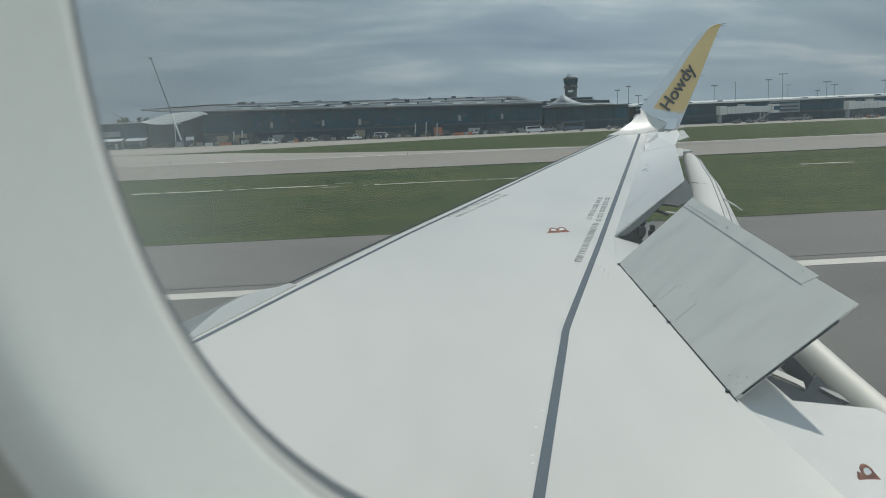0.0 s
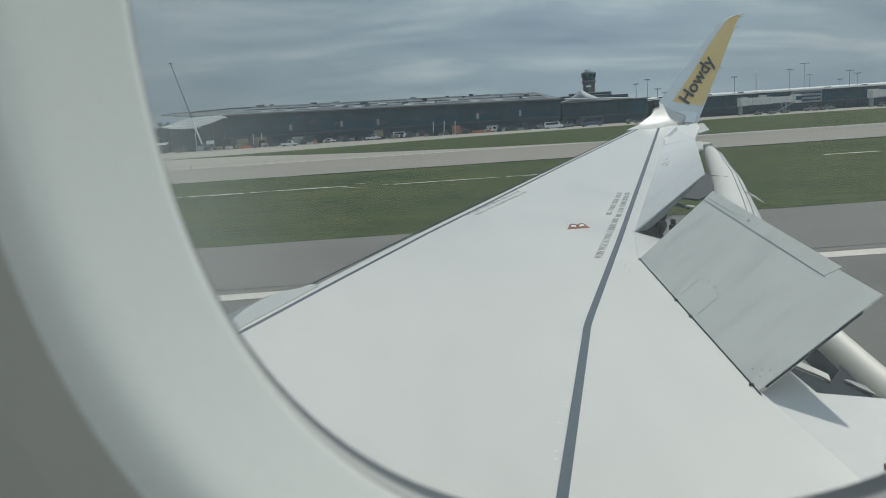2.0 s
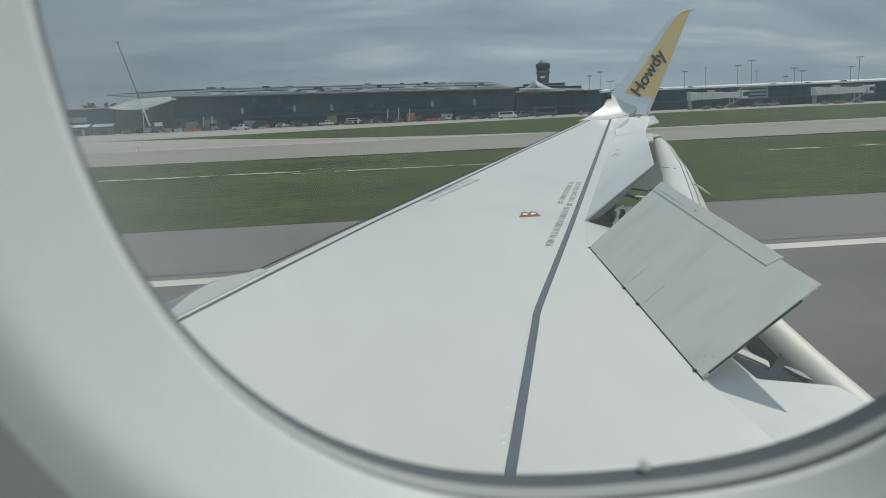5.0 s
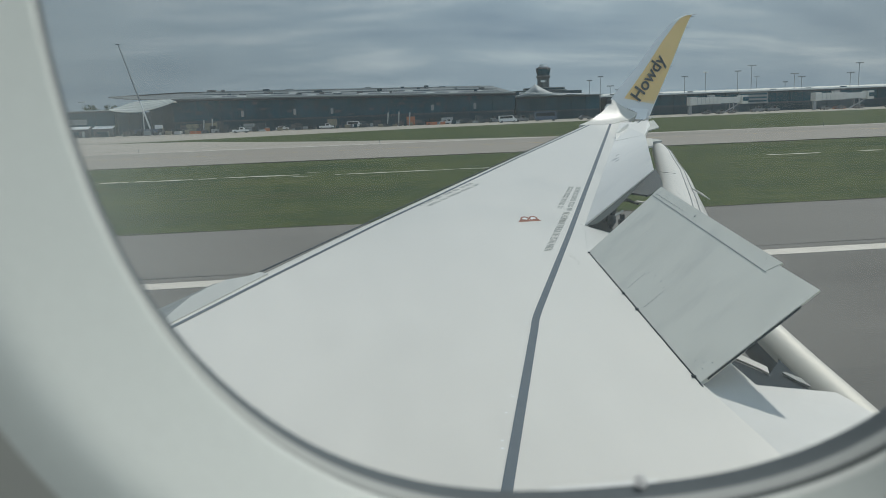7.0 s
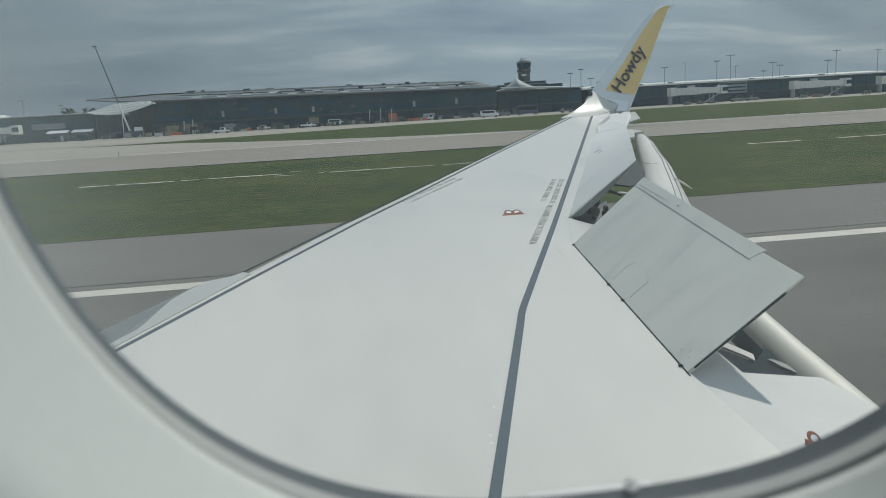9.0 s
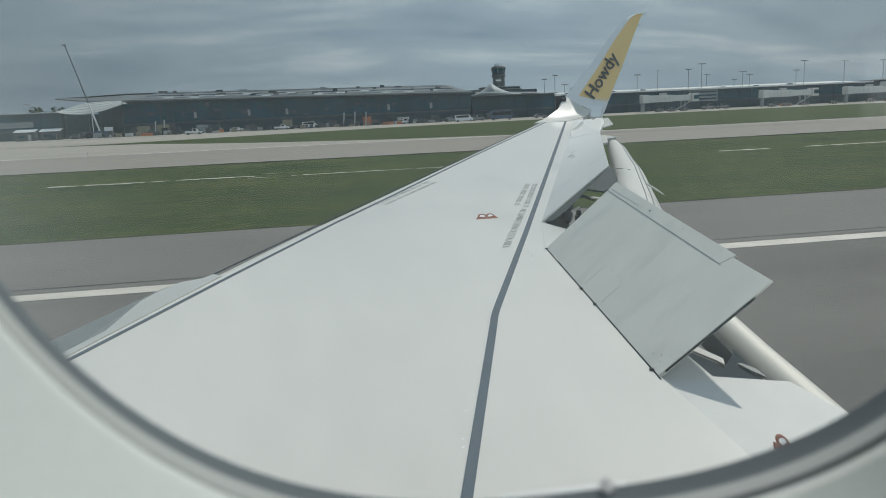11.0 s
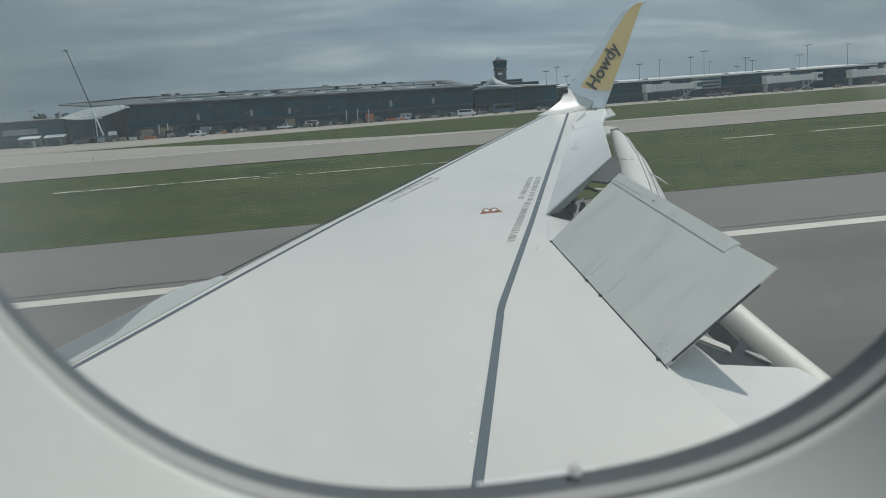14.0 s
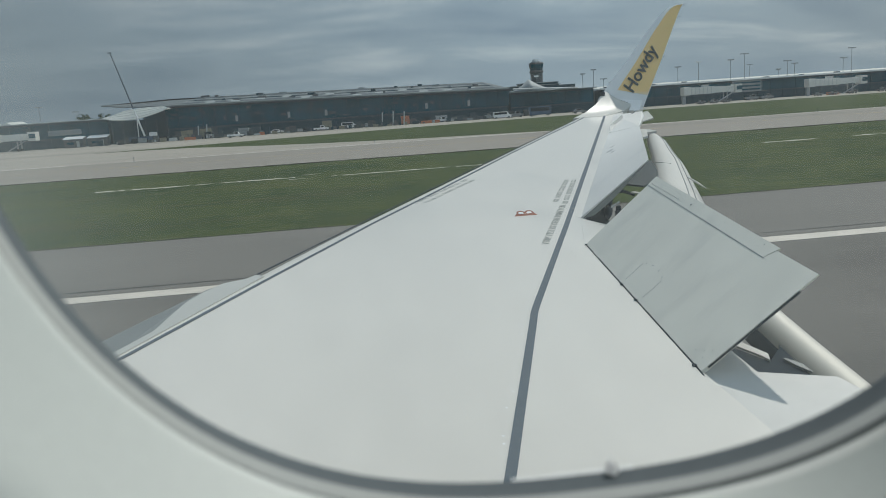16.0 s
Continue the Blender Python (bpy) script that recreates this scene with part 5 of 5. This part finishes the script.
part("base_block", boxes((-21, 14, -8, 8, 0, 16.6), (-13, 14, -6, 8, 16.5, 18.4)), "clad_dark", tower)
part("base_roof", boxes((-22, 15, -9, 9, 16.6, 17.1), (-13.5, 14.5, -6.5, 8.5, 18.4, 18.8)), "clad_mid", tower)

# ---------------- right-hand concourse ----------------
conc = facade("concourse", 98, 236, TY + 8, 24, 8.0, "dark low concourse with a pale roof edge and rooftop plant", bay=5.5, back_rise=1.3)
part("pale_bay", boxes((-14, -1.5, -0.6, 0.4, 3.2, 8.1)), "clad_mid", conc, "light panelled bay with window bands")
for k in range(3):
    part("window_band", boxes((-13.4, -2.1, -0.75, -0.55, 3.9 + 1.4 * k, 4.5 + 1.4 * k)), "glass_dark", conc)
rnd = random.Random(21)
for k in range(8):
    x = -64 + 16.5 * k + rnd.uniform(-2, 2)
    part("rooftop_unit", boxes((x, x + rnd.uniform(0.8, 2.4), 6, 8, 8.2, 8.6 + rnd.uniform(0.1, 0.8)), bevel=0.05), rnd.choice(["clad_mid", "clad_dark", "clad_blue"]), conc)
pale = facade("concourse", 238, 262, TY + 4, 24, 8.8, "pale grey clad concourse block with a dark window", bay=8.0, material="clad_light", roof_mat="clad_light")
far_c = facade("concourse", 264, 360, TY + 8, 24, 8.4, "dark low concourse with a pale roof edge", bay=6.5, back_rise=1.3)


# ---------------- jet bridges ----------------
def jet_bridge(x, y, length, turn=0.0):
    th = thing("jet_bridge", "beige boarding bridge on steel legs beside the concourse", "jet bridge", "boarding bridges", at=(x, y, 0), turn=turn)
    part("tunnel", boxes((0, length * 0.55, -1.5, 1.5, 3.6, 6.3), bevel=0.08), "bridge", th)
    part("inner_tunnel", boxes((length * 0.5, length, -1.25, 1.25, 3.8, 6.1), bevel=0.08), "bridge", th)
    cab = part("cab", boxes((length, length + 2.8, -1.9, 1.9, 3.4, 6.6), bevel=0.2), "bridge", th)
    part("cab_window", boxes((length + 0.6, length + 2.8, -2.06, -1.9, 4.4, 5.9)), "glass_dark", cab)
    part("rotunda", boxes((-2.4, 0.3, -1.8, 1.8, 3.4, 6.6), bevel=0.25), "bridge", th)
    part("column", boxes((-2.4, -1.2, -0.6, 0.6, 0, 3.4)), "steel", th)
    for s in (-1.6, 1.6):
        part("leg", boxes((length * 0.82, length * 0.82 + 0.4, s - 0.2, s + 0.2, 0.4, 4.0)), "steel", th)
        part("wheel", tube([(length * 0.82 + 0.2, s - 0.25, 0.5), (length * 0.82 + 0.2, s + 0.25, 0.5)], [0.5, 0.5], 12), "rubber", th)
    part("stair", slab([(length - 1, -2.4, 3.6), (length - 1, -1.5, 3.6), (length - 7.5, -1.5, 0.2), (length - 7.5, -2.4, 0.2)], (0, 0, -0.3)), "steel", th)
    for k in range(6):
        part("panel_rib", boxes((length * 0.09 * k + 0.5, length * 0.09 * k + 0.62, -1.56, 1.56, 3.58, 6.34)), "clad_light", th)
    part("roof_unit", boxes((length * 0.3, length * 0.3 + 2.5, -0.8, 0.8, 6.3, 7.1)), "clad_light", th)
    return th


jet_bridge(126.5, 290, 18)
jet_bridge(177, 290, 19)
jet_bridge(214, 290, 24)
jet_bridge(-140, 292, 22)
jet_bridge(268, 290, 24)

# ---------------- light masts ----------------


def light_mast(x, y, h, arms, label):
    th = thing("light_mast", label, "light mast", "apron light masts", at=(x, y, 0))
    part("pole", tube([(0, 0, 0), (0, 0, h)], [0.19, 0.11], 8), "steel", th)
    part("crossarm", boxes((-arms, arms, -0.07, 0.07, h - 0.13, h)), "steel", th)
    for k in range(4):
        x0 = -arms + 2 * arms * k / 3
        part("floodlight", boxes((x0 - 0.22, x0 + 0.22, -0.3, 0.15, h - 0.35, h + 0.12), bevel=0.05), "lamp" if int(x) in (142, 229) else "steel", th)
    part("base_flange", tube([(0, 0, 0), (0, 0, 0.3)], [0.42, 0.42], 10), "conc", th)


MAST = "grey steel apron light mast with floodlights"
for x, y, h, arms in ((133, 315, 15.4, 1.1), (142, 315, 16.9, 0.8), (156, 315, 16.9, 1.1), (162, 315, 19.0, 1.6), (177, 315, 11.8, 0.9), (181, 315, 15.1, 1.5), (184.2, 315, 13.8, 1.3),
                      (206, 315, 14.8, 1.4), (209.8, 315, 18.7, 1.5), (229, 315, 18.1, 1.6), (92.4, 315, 15.1, 0.9), (97, 315, 16.5, 0.9), (101.2, 315, 12.6, 1.2), (104.5, 315, 11.0, 1.0), (252, 320, 18.0, 1.6), (240, 460, 19.0, 1.6),
                      (-114, 330, 13.8, 1.2), (-128, 330, 16.5, 1.2), (-150, 330, 14.5, 1.2), (270, 322, 18.5, 1.6), (300, 322, 18.0, 1.6)):
    light_mast(x, y, h, arms, MAST)

# ---------------- crane ----------------
crane = thing("mobile_crane", "mobile crane with a long raised boom beside the terminal", "crane", at=(-79.4, 292, 0))
part("carrier", boxes((-4, 6, -1.4, 1.4, 0.8, 2.2), bevel=0.1), "car_blue", crane, "dark blue truck carrier")
part("cabin", boxes((3.2, 5.8, -1.3, 0.2, 2.2, 3.6), bevel=0.15), "car_white", crane)
for x in (-3, -1.4, 2.2, 4.8):
    for s in (-1.3, 1.3):
        part("wheel", tube([(x, s - 0.2, 0.6), (x, s + 0.2, 0.6)], [0.6, 0.6], 12), "rubber", crane)
base_b, tip_b = Vector((1.3, 0, 2.4)), Vector((-6.95, 0.5, 32.3))
part("boom_lower", tube([base_b, base_b.lerp(tip_b, 0.33)], [0.36, 0.30], 8), "car_white", crane, "white lower boom section")
part("boom_upper", tube([base_b.lerp(tip_b, 0.31), tip_b], [0.29, 0.17], 8), "seal", crane, "dark upper boom section")
part("boom_head", boxes((tip_b.x - 0.9, tip_b.x + 0.5, tip_b.y - 0.25, tip_b.y + 0.25, tip_b.z - 0.1, tip_b.z + 0.2), bevel=0.08), "dark", crane)
part("boom_ram", tube([(-0.8, 0, 2.2), base_b.lerp(tip_b, 0.24)], [0.17, 0.13], 8), "car_white", crane)
part("hoist_rope", tube([tip_b + Vector((-1.0, 0, 0)), tip_b + Vector((-1.0, 0, -1.2))], [0.03, 0.03], 5), "dark", crane)

# ---------------- vehicles ----------------


def vehicle(name, label, category, x, y, length, height, body, kind_of="car", turn=0.0, group="apron vehicles"):
    th = thing(name, label, category, group, at=(x, y, 0), turn=turn)
    L, H, W = length / 2, height, 0.95
    if kind_of == "van":
        prof = [(-L, 0.45), (-L, H - 0.1), (-L + 0.2, H), (L - 1.4, H), (L - 0.7, H * 0.62), (L, H * 0.52), (L, 0.45)]
        glass = [(-L + 0.3, H * 0.62, L - 1.5, H - 0.2)]
    elif kind_of == "pickup":
        prof = [(-L, 0.5), (-L, H * 0.58), (-0.4, H * 0.58), (-0.3, H), (0.9, H), (1.5, H * 0.6), (L, H * 0.55), (L, 0.5)]
        glass = [(-0.15, H * 0.64, 0.95, H - 0.12)]
    elif kind_of == "bus":
        prof = [(-L, 0.5), (-L, H), (L - 0.3, H), (L, H - 0.6), (L, 0.5)]
        glass = [(-L + 0.4, H * 0.52, L - 0.5, H - 0.35)]
    else:
        prof = [(-L, 0.5), (-L, H * 0.62), (-L + 0.5, H * 0.66), (-L + 1.1, H), (0.5, H), (1.2, H * 0.64), (L, H * 0.55), (L, 0.5)]
        glass = [(-L + 1.1, H * 0.68, 0.5, H - 0.12)]
    body_bm = loft([[(a, -W, b) for a, b in prof], [(a, W, b) for a, b in prof]])
    part("body", body_bm, body, th)
    for a0, b0, a1, b1 in glass:
        part("window", boxes((a0, a1, -W - 0.02, W + 0.02, b0, b1)), "car_glass", th)
    for a in (-L + 0.9, L - 0.9):
        for s in (-W + 0.05, W - 0.05):
            wheel = part("wheel", tube([(a, s - 0.12, 0.36), (a, s + 0.12, 0.36)], [0.36, 0.36], 12), "rubber", th)
            part("hub", tube([(a, s - 0.13, 0.36), (a, s + 0.13, 0.36)], [0.19, 0.19], 10), "steel", wheel)
    part("front_bumper", boxes((L - 0.08, L + 0.08, -W + 0.05, W - 0.05, 0.42, 0.62), bevel=0.03), "dark", th)
    part("rear_bumper", boxes((-L - 0.08, -L + 0.08, -W + 0.05, W - 0.05, 0.42, 0.62), bevel=0.03), "dark", th)
    for s in (-W + 0.25, W - 0.25):
        part("headlight", boxes((L - 0.05, L + 0.03, s - 0.16, s + 0.16, 0.66, 0.84), bevel=0.02), "lamp", th)
        part("tail_light", boxes((-L - 0.03, -L + 0.05, s - 0.14, s + 0.14, 0.66, 0.86), bevel=0.02), "red", th)
    return th


vehicle("pickup_truck", "white pickup truck on the apron", "truck", -41.8, 266, 5.4, 1.9, "car_white", "pickup")
vehicle("van", "white passenger van on the apron", "van", 49.0, 266, 6.2, 2.4, "car_white", "van")
vehicle("apron_bus", "blue and white apron bus", "bus", 62.8, 268, 7.6, 3.3, "car_blue", "bus")
vehicle("service_truck", "grey service truck on the apron", "truck", 55.6, 274, 5.0, 2.2, "car_grey", "pickup")
vehicle("car", "dark grey car on the apron", "car", 77, 268, 4.6, 1.6, "car_grey")
vehicle("car", "dark grey car on the apron", "car", 83, 269, 4.6, 1.6, "car_grey")
vehicle("pickup_truck", "white pickup truck beside the terminal", "truck", -14, 282, 5.4, 1.9, "car_white", "pickup")
vehicle("van", "white van beside the terminal", "van", -4, 284, 5.6, 2.3, "car_white", "van")
vehicle("pickup_truck", "white pickup truck beside the terminal", "truck", 30, 284, 5.4, 1.9, "car_white", "pickup")
vehicle("car", "white car beside the terminal", "car", -30, 286, 4.6, 1.6, "car_white")
for x in (126, 131, 136, 172, 178, 186, 198, 214, 222):
    vehicle("baggage_tractor", "dark baggage tractor on the apron", "tractor", x, 278, 3.2, 1.5, "car_grey", "pickup", group="baggage tractors")
for x in (150, 156):
    vehicle("service_truck", "dark service truck on the apron", "truck", x, 286, 5.0, 2.2, "car_grey", "pickup")

# ---------------- site clutter along the terminal ----------------
rnd = random.Random(31)
for k in range(58):
    x = -92 + 2.75 * k + rnd.uniform(-1.5, 1.5)
    y = rnd.uniform(284, 296)
    w, h = rnd.uniform(0.9, 3.6), rnd.uniform(0.7, 2.6)
    mm = rnd.choice(["clad_mid", "clad_blue", "clad_dark", "dark", "clad_dark", "clad_blue", "cove_grey", "cove_grey", "conc"])
    th = thing("site_container", "weathered construction container beside the terminal", "container", "site containers", at=(x, y, 0))
    part("body", boxes((0, w, 0, 2.2, 0.15, h), bevel=0.05), mm, th)
    part("skid", boxes((0.1, w - 0.1, 0.2, 0.5, 0, 0.16), (0.1, w - 0.1, 1.7, 2.0, 0, 0.16)), "dark", th)
for x in (-62, -60, -36, 22, 24, 27, 178, 181):
    th = thing("traffic_barrier", "orange plastic traffic barrier on the apron", "barrier", "site barriers", at=(x, 282, 0))
    part("body", loft([[(0, -0.3, 0), (0, 0.3, 0), (0, 0.12, 1.0), (0, -0.12, 1.0)], [(1.9, -0.3, 0), (1.9, 0.3, 0), (1.9, 0.12, 1.0), (1.9, -0.12, 1.0)]]), "orange", th)
for x in (-105.2, -96.8):
    th = thing("site_cabin", "grey site cabin with a bright roof", "cabin", "site cabins", at=(x, 288, 0))
    part("body", boxes((0, 6.6, 0, 3, 0.0, 3.1), bevel=0.05), "cove_grey", th)
    part("roof", slab([(-0.2, -0.5, 3.1), (6.8, -0.5, 3.1), (6.8, 3.2, 3.95), (-0.2, 3.2, 3.95)], (0, 0, -0.12)), "car_white", th, "bright reflecting roof edge")
    part("window", boxes((1.2, 3.4, -0.05, 0.1, 1.1, 2.0)), "glass_dark", th)
    part("door", boxes((4.4, 5.4, -0.05, 0.1, 0.1, 2.2)), "clad_mid", th)
hoarding = thing("site_hoarding", "sand-coloured hoarding and spoil heap behind a fence", "hoarding", at=(-66.6, 288, 0))
for k in range(7):
    part("panel", boxes((2.2 * k, 2.2 * k + 2.1, 0, 0.2, 0.0, 3.3 + 0.08 * k)), "tan_board" if k % 3 else "cove_grey", hoarding)
for x, y, w, h, m, label in ((15.2, 287, 3.0, 3.2, "orange", "orange-red construction machine beside the terminal"), (-13.8, 286, 3.4, 3.4, "tan_board", "sand-coloured generator container beside the terminal"), (28.0, 286, 4.2, 2.4, "clad_light", "pale grey site container beside the terminal"), (-44.0, 287, 3.6, 2.9, "clad_mid", "grey caged pallet stack beside the terminal"), (-39.4, 287, 3.2, 2.8, "clad_blue", "grey caged pallet stack beside the terminal")):
    th = thing("site_unit", label, "container", "site units", at=(x, y, 0))
    part("body", boxes((0, w, 0, 2.4, 0.2, h), bevel=0.06), m, th)
    part("lid", boxes((-0.1, w + 0.1, -0.1, 2.5, h, h + 0.12)), "clad_blue", th)
    for a in (0.3, w - 0.5):
        part("skid", boxes((a, a + 0.2, 0.1, 2.3, 0, 0.22)), "dark", th)
fence = thing("site_fence", "low grey construction fence along the terminal", "fence", at=(-70, 283, 0))
for k in range(56):
    part("post", boxes((2.3 * k, 2.3 * k + 0.09, 0, 0.09, 0, 2.0)), "cove_grey", fence)
for z in (0.3, 1.1, 1.9):
    part("rail", boxes((0, 128.8, 0.02, 0.08, z, z + 0.07)), "cove_grey", fence)
rnd = random.Random(47)
for k in range(64):
    x = -74 + 2.05 * k + rnd.uniform(-0.9, 0.9)
    w, h = rnd.uniform(0.5, 2.2), rnd.uniform(0.5, 1.7)
    th = thing("site_crate", "small crate or pallet of building material beside the terminal", "crate", "site crates", at=(x, rnd.uniform(280, 284), 0))
    part("body", boxes((0, w, 0, 1.2, 0.12, h), bevel=0.03), rnd.choice(["tan_board", "clad_mid", "clad_blue", "cove_grey", "conc", "clad_light", "cove_grey", "clad_dark"]), th)
    part("pallet", boxes((0, w, 0.1, 0.25, 0, 0.13), (0, w, 0.95, 1.1, 0, 0.13)), "tan_board", th)
for x, h in ((-58, 3.8), (-55, 4.1), (8, 4.0), (12, 4.2), (16, 3.9)):
    th = thing("scaffold_post", "pale upright scaffold tube", "scaffold", "scaffold tubes", at=(x, 286, 0))
    part("tube", tube([(0, 0, 0), (0.4, 0, h + 1)], [0.22, 0.22], 8), "clad_light", th)

# ---------------- airfield signs and lights ----------------


def airfield_sign(x, y, w, h, faces, label):
    th = thing("airfield_sign", label, "sign", "airfield signs", at=(x, y, 0))
    a = -w / 2
    for frac, material in faces:
        part("sign_panel", boxes((a, a + w * frac - 0.04, -0.12, 0.12, 0.35, h), bevel=0.02), material, th)
        part("marking_bar", boxes((a + w * frac * 0.25, a + w * frac * 0.75, -0.125, -0.1, 0.35 + (h - 0.35) * 0.35, 0.35 + (h - 0.35) * 0.65)), "sign_yellow" if material == "sign_black" else "sign_black", th)
        part("leg", boxes((a + w * frac * 0.45, a + w * frac * 0.55, -0.05, 0.05, -0.06, 0.36)), "steel", th)
        a += w * frac


def sign_pad(x, y, r, seed):
    rnd2 = random.Random(seed)
    bm = bmesh.new()
    bm.faces.new([bm.verts.new((x + 1.3 * r * math.cos(t) * rnd2.uniform(0.8, 1.1), y + r * math.sin(t) * rnd2.uniform(0.8, 1.1), -0.02)) for t in [k * math.pi / 8 for k in range(16)]])
    tagged(part("sign_pad", bm, "dry"), "pale gravel pad in the grass", "ground marking", kind="structure")


airfield_sign(-36.3, 40, 0.9, 1.3, ((1.0, "sign_yellow"),), "small yellow airfield sign on a pale pad")
sign_pad(-36.3, 40, 2.3, 1)
airfield_sign(-46, 72.6, 1.3, 1.1, ((1.0, "orange"),), "small orange airfield sign on a pale pad")
sign_pad(-46, 72.6, 2.4, 2)
airfield_sign(-43.8, 80, 4.2, 1.2, ((0.55, "sign_yellow"), (0.45, "sign_black")), "yellow and black airfield direction sign in the grass")
airfield_sign(106, 76, 4.0, 1.2, ((0.5, "sign_yellow"), (0.5, "sign_black")), "yellow and black airfield direction sign in the grass")
airfield_sign(182, 76, 4.0, 1.2, ((0.5, "sign_yellow"), (0.5, "sign_black")), "yellow and black airfield direction sign in the grass")


def edge_light(x, y):
    th = thing("edge_light", "small taxiway edge light on a thin stem", "light", "edge lights", at=(x, y, 0))
    part("base", tube([(0, 0, -0.02), (0, 0, 0.04)], [0.14, 0.12], 8), "clad_light", th)
    part("stem", tube([(0, 0, 0), (0, 0, 0.5)], [0.035, 0.03], 6), "steel", th)
    part("lens", tube([(0, 0, 0.5), (0, 0, 0.62)], [0.06, 0.04], 8), "car_blue", th)


for x in (-34, 2, 38, 74, 110, 150):
    edge_light(x, 119.5)


# ---------------- parked jets at the far gates ----------------
def parked_jet(x, y, turn, label):
    th = thing("parked_jet", label, "aircraft", "parked jets", at=(x, y, 0), turn=turn)
    rows = []
    for yy, r, zz in ((-19, 0.15, 4.6), (-17, 0.9, 4.3), (-12, 1.7, 3.7), (-6, 1.9, 3.4), (8, 1.9, 3.4), (15, 1.8, 3.3), (18, 1.2, 3.1), (19.3, 0.25, 2.9)):
        rows.append([(r * math.cos(t), yy, zz + r * math.sin(t)) for t in [2 * math.pi * k / 14 for k in range(14)]])
    part("fuselage", loft(rows), "hull_blue", th, "deep blue fuselage", smooth=True)
    part("fin", slab([(0, -12.5, 5.0), (0, -17.5, 5.2), (0, -19.5, 12.0), (0, -17.3, 12.2)], (0.25, 0, 0)), "tail_orange", th, "orange-red tail fin")
    for s in (-1, 1):
        part("wing", slab([(1.6 * s, 4.5, 2.7), (16.5 * s, -4.0, 4.0), (16.5 * s, -5.6, 4.0), (1.6 * s, -3.5, 2.7)], (0, 0, -0.35)), "car_grey", th)
        part("tailplane", slab([(0.6 * s, -14, 4.8), (6.8 * s, -17.8, 5.2), (6.8 * s, -19, 5.2), (0.6 * s, -17.4, 4.8)], (0, 0, -0.2)), "car_grey", th)
        part("engine", tube([(5 * s, 5.6, 1.6), (5 * s, 4.0, 1.6), (5 * s, 0.5, 1.8)], [0.85, 1.0, 0.6], 12), "hull_blue", th, smooth=True)
        part("main_wheel", tube([(2.6 * s - 0.3, -2, 0.55), (2.6 * s + 0.3, -2, 0.55)], [0.55, 0.55], 12), "rubber", th)
        part("gear_leg", tube([(2.6 * s, -2, 0.5), (2.4 * s, -2, 2.6)], [0.14, 0.16], 6), "steel", th)
    part("nose_wheel", tube([(-0.25, 14, 0.4), (0.25, 14, 0.4)], [0.4, 0.4], 12), "rubber", th)
    part("nose_leg", tube([(0, 14, 0.4), (0, 14, 2.0)], [0.1, 0.12], 6), "steel", th)


parked_jet(252, 268, 0, "blue passenger jet with an orange-red tail parked at the concourse")
parked_jet(326, 266, -60, "blue passenger jet with an orange-red tail parked at the concourse")


# ---------------- distant trees ----------------
def far_tree(x, y, h, seed):
    rnd2 = random.Random(seed)
    th = thing("tree", "distant dark green broadleaf tree", "tree", "distant trees", at=(x, y, 0))
    part("trunk", tube([(0, 0, -0.1), (0.1, 0, h * 0.4), (0.2, 0, h * 0.7)], [0.35, 0.25, 0.12], 6), "bark", th)
    bm = bmesh.new()
    for _ in range(70):
        t, u = rnd2.uniform(0, 2 * math.pi), rnd2.random()
        z = h * (0.35 + 0.62 * u)
        r = h * 0.36 * math.sin(math.pi * min(1, 0.15 + 0.85 * (1 - u))) * rnd2.uniform(0.35, 1.05)
        c = Vector((r * math.cos(t), r * math.sin(t), z))
        s = h * rnd2.uniform(0.05, 0.11)
        vs = [bm.verts.new(c + Vector((rnd2.uniform(-1, 1), rnd2.uniform(-1, 1), rnd2.uniform(-0.8, 0.8))) * s) for _ in range(5)]
        for q in ((0, 1, 2), (0, 2, 3), (0, 3, 4), (1, 2, 4), (1, 3, 4), (2, 3, 4)):
            bm.faces.new([vs[i] for i in q])
    part("crown", bm, "foliage", th)


for x, y, h in ((-142, 420, 15), (-133, 425, 14.5), (-137, 440, 13), (-150, 430, 12)):
    far_tree(x, y, h, int(x * -7))
bm = bmesh.new()
rnd = random.Random(77)
for k in range(2600):
    x = rnd.uniform(-1800, 2200)
    y = 1150 + rnd.uniform(-60, 120)
    hh = 7 + 5 * noise.noise((x * 0.006, 0, 3)) + rnd.uniform(0, 3)
    c = Vector((x, y, rnd.uniform(0.2, 1.0) * hh))
    vs = [bm.verts.new(c + Vector((rnd.uniform(-1, 1) * 5, rnd.uniform(-1, 1) * 3, rnd.uniform(-1, 1) * 2.2))) for _ in range(5)]
    for q in ((0, 1, 2), (0, 2, 3), (0, 3, 4), (1, 2, 4), (1, 3, 4), (2, 3, 4)):
        bm.faces.new([vs[i] for i in q])
tagged(part("far_woods", bm, "foliage"), "low line of distant woods on the horizon", "woods", kind="stuff")
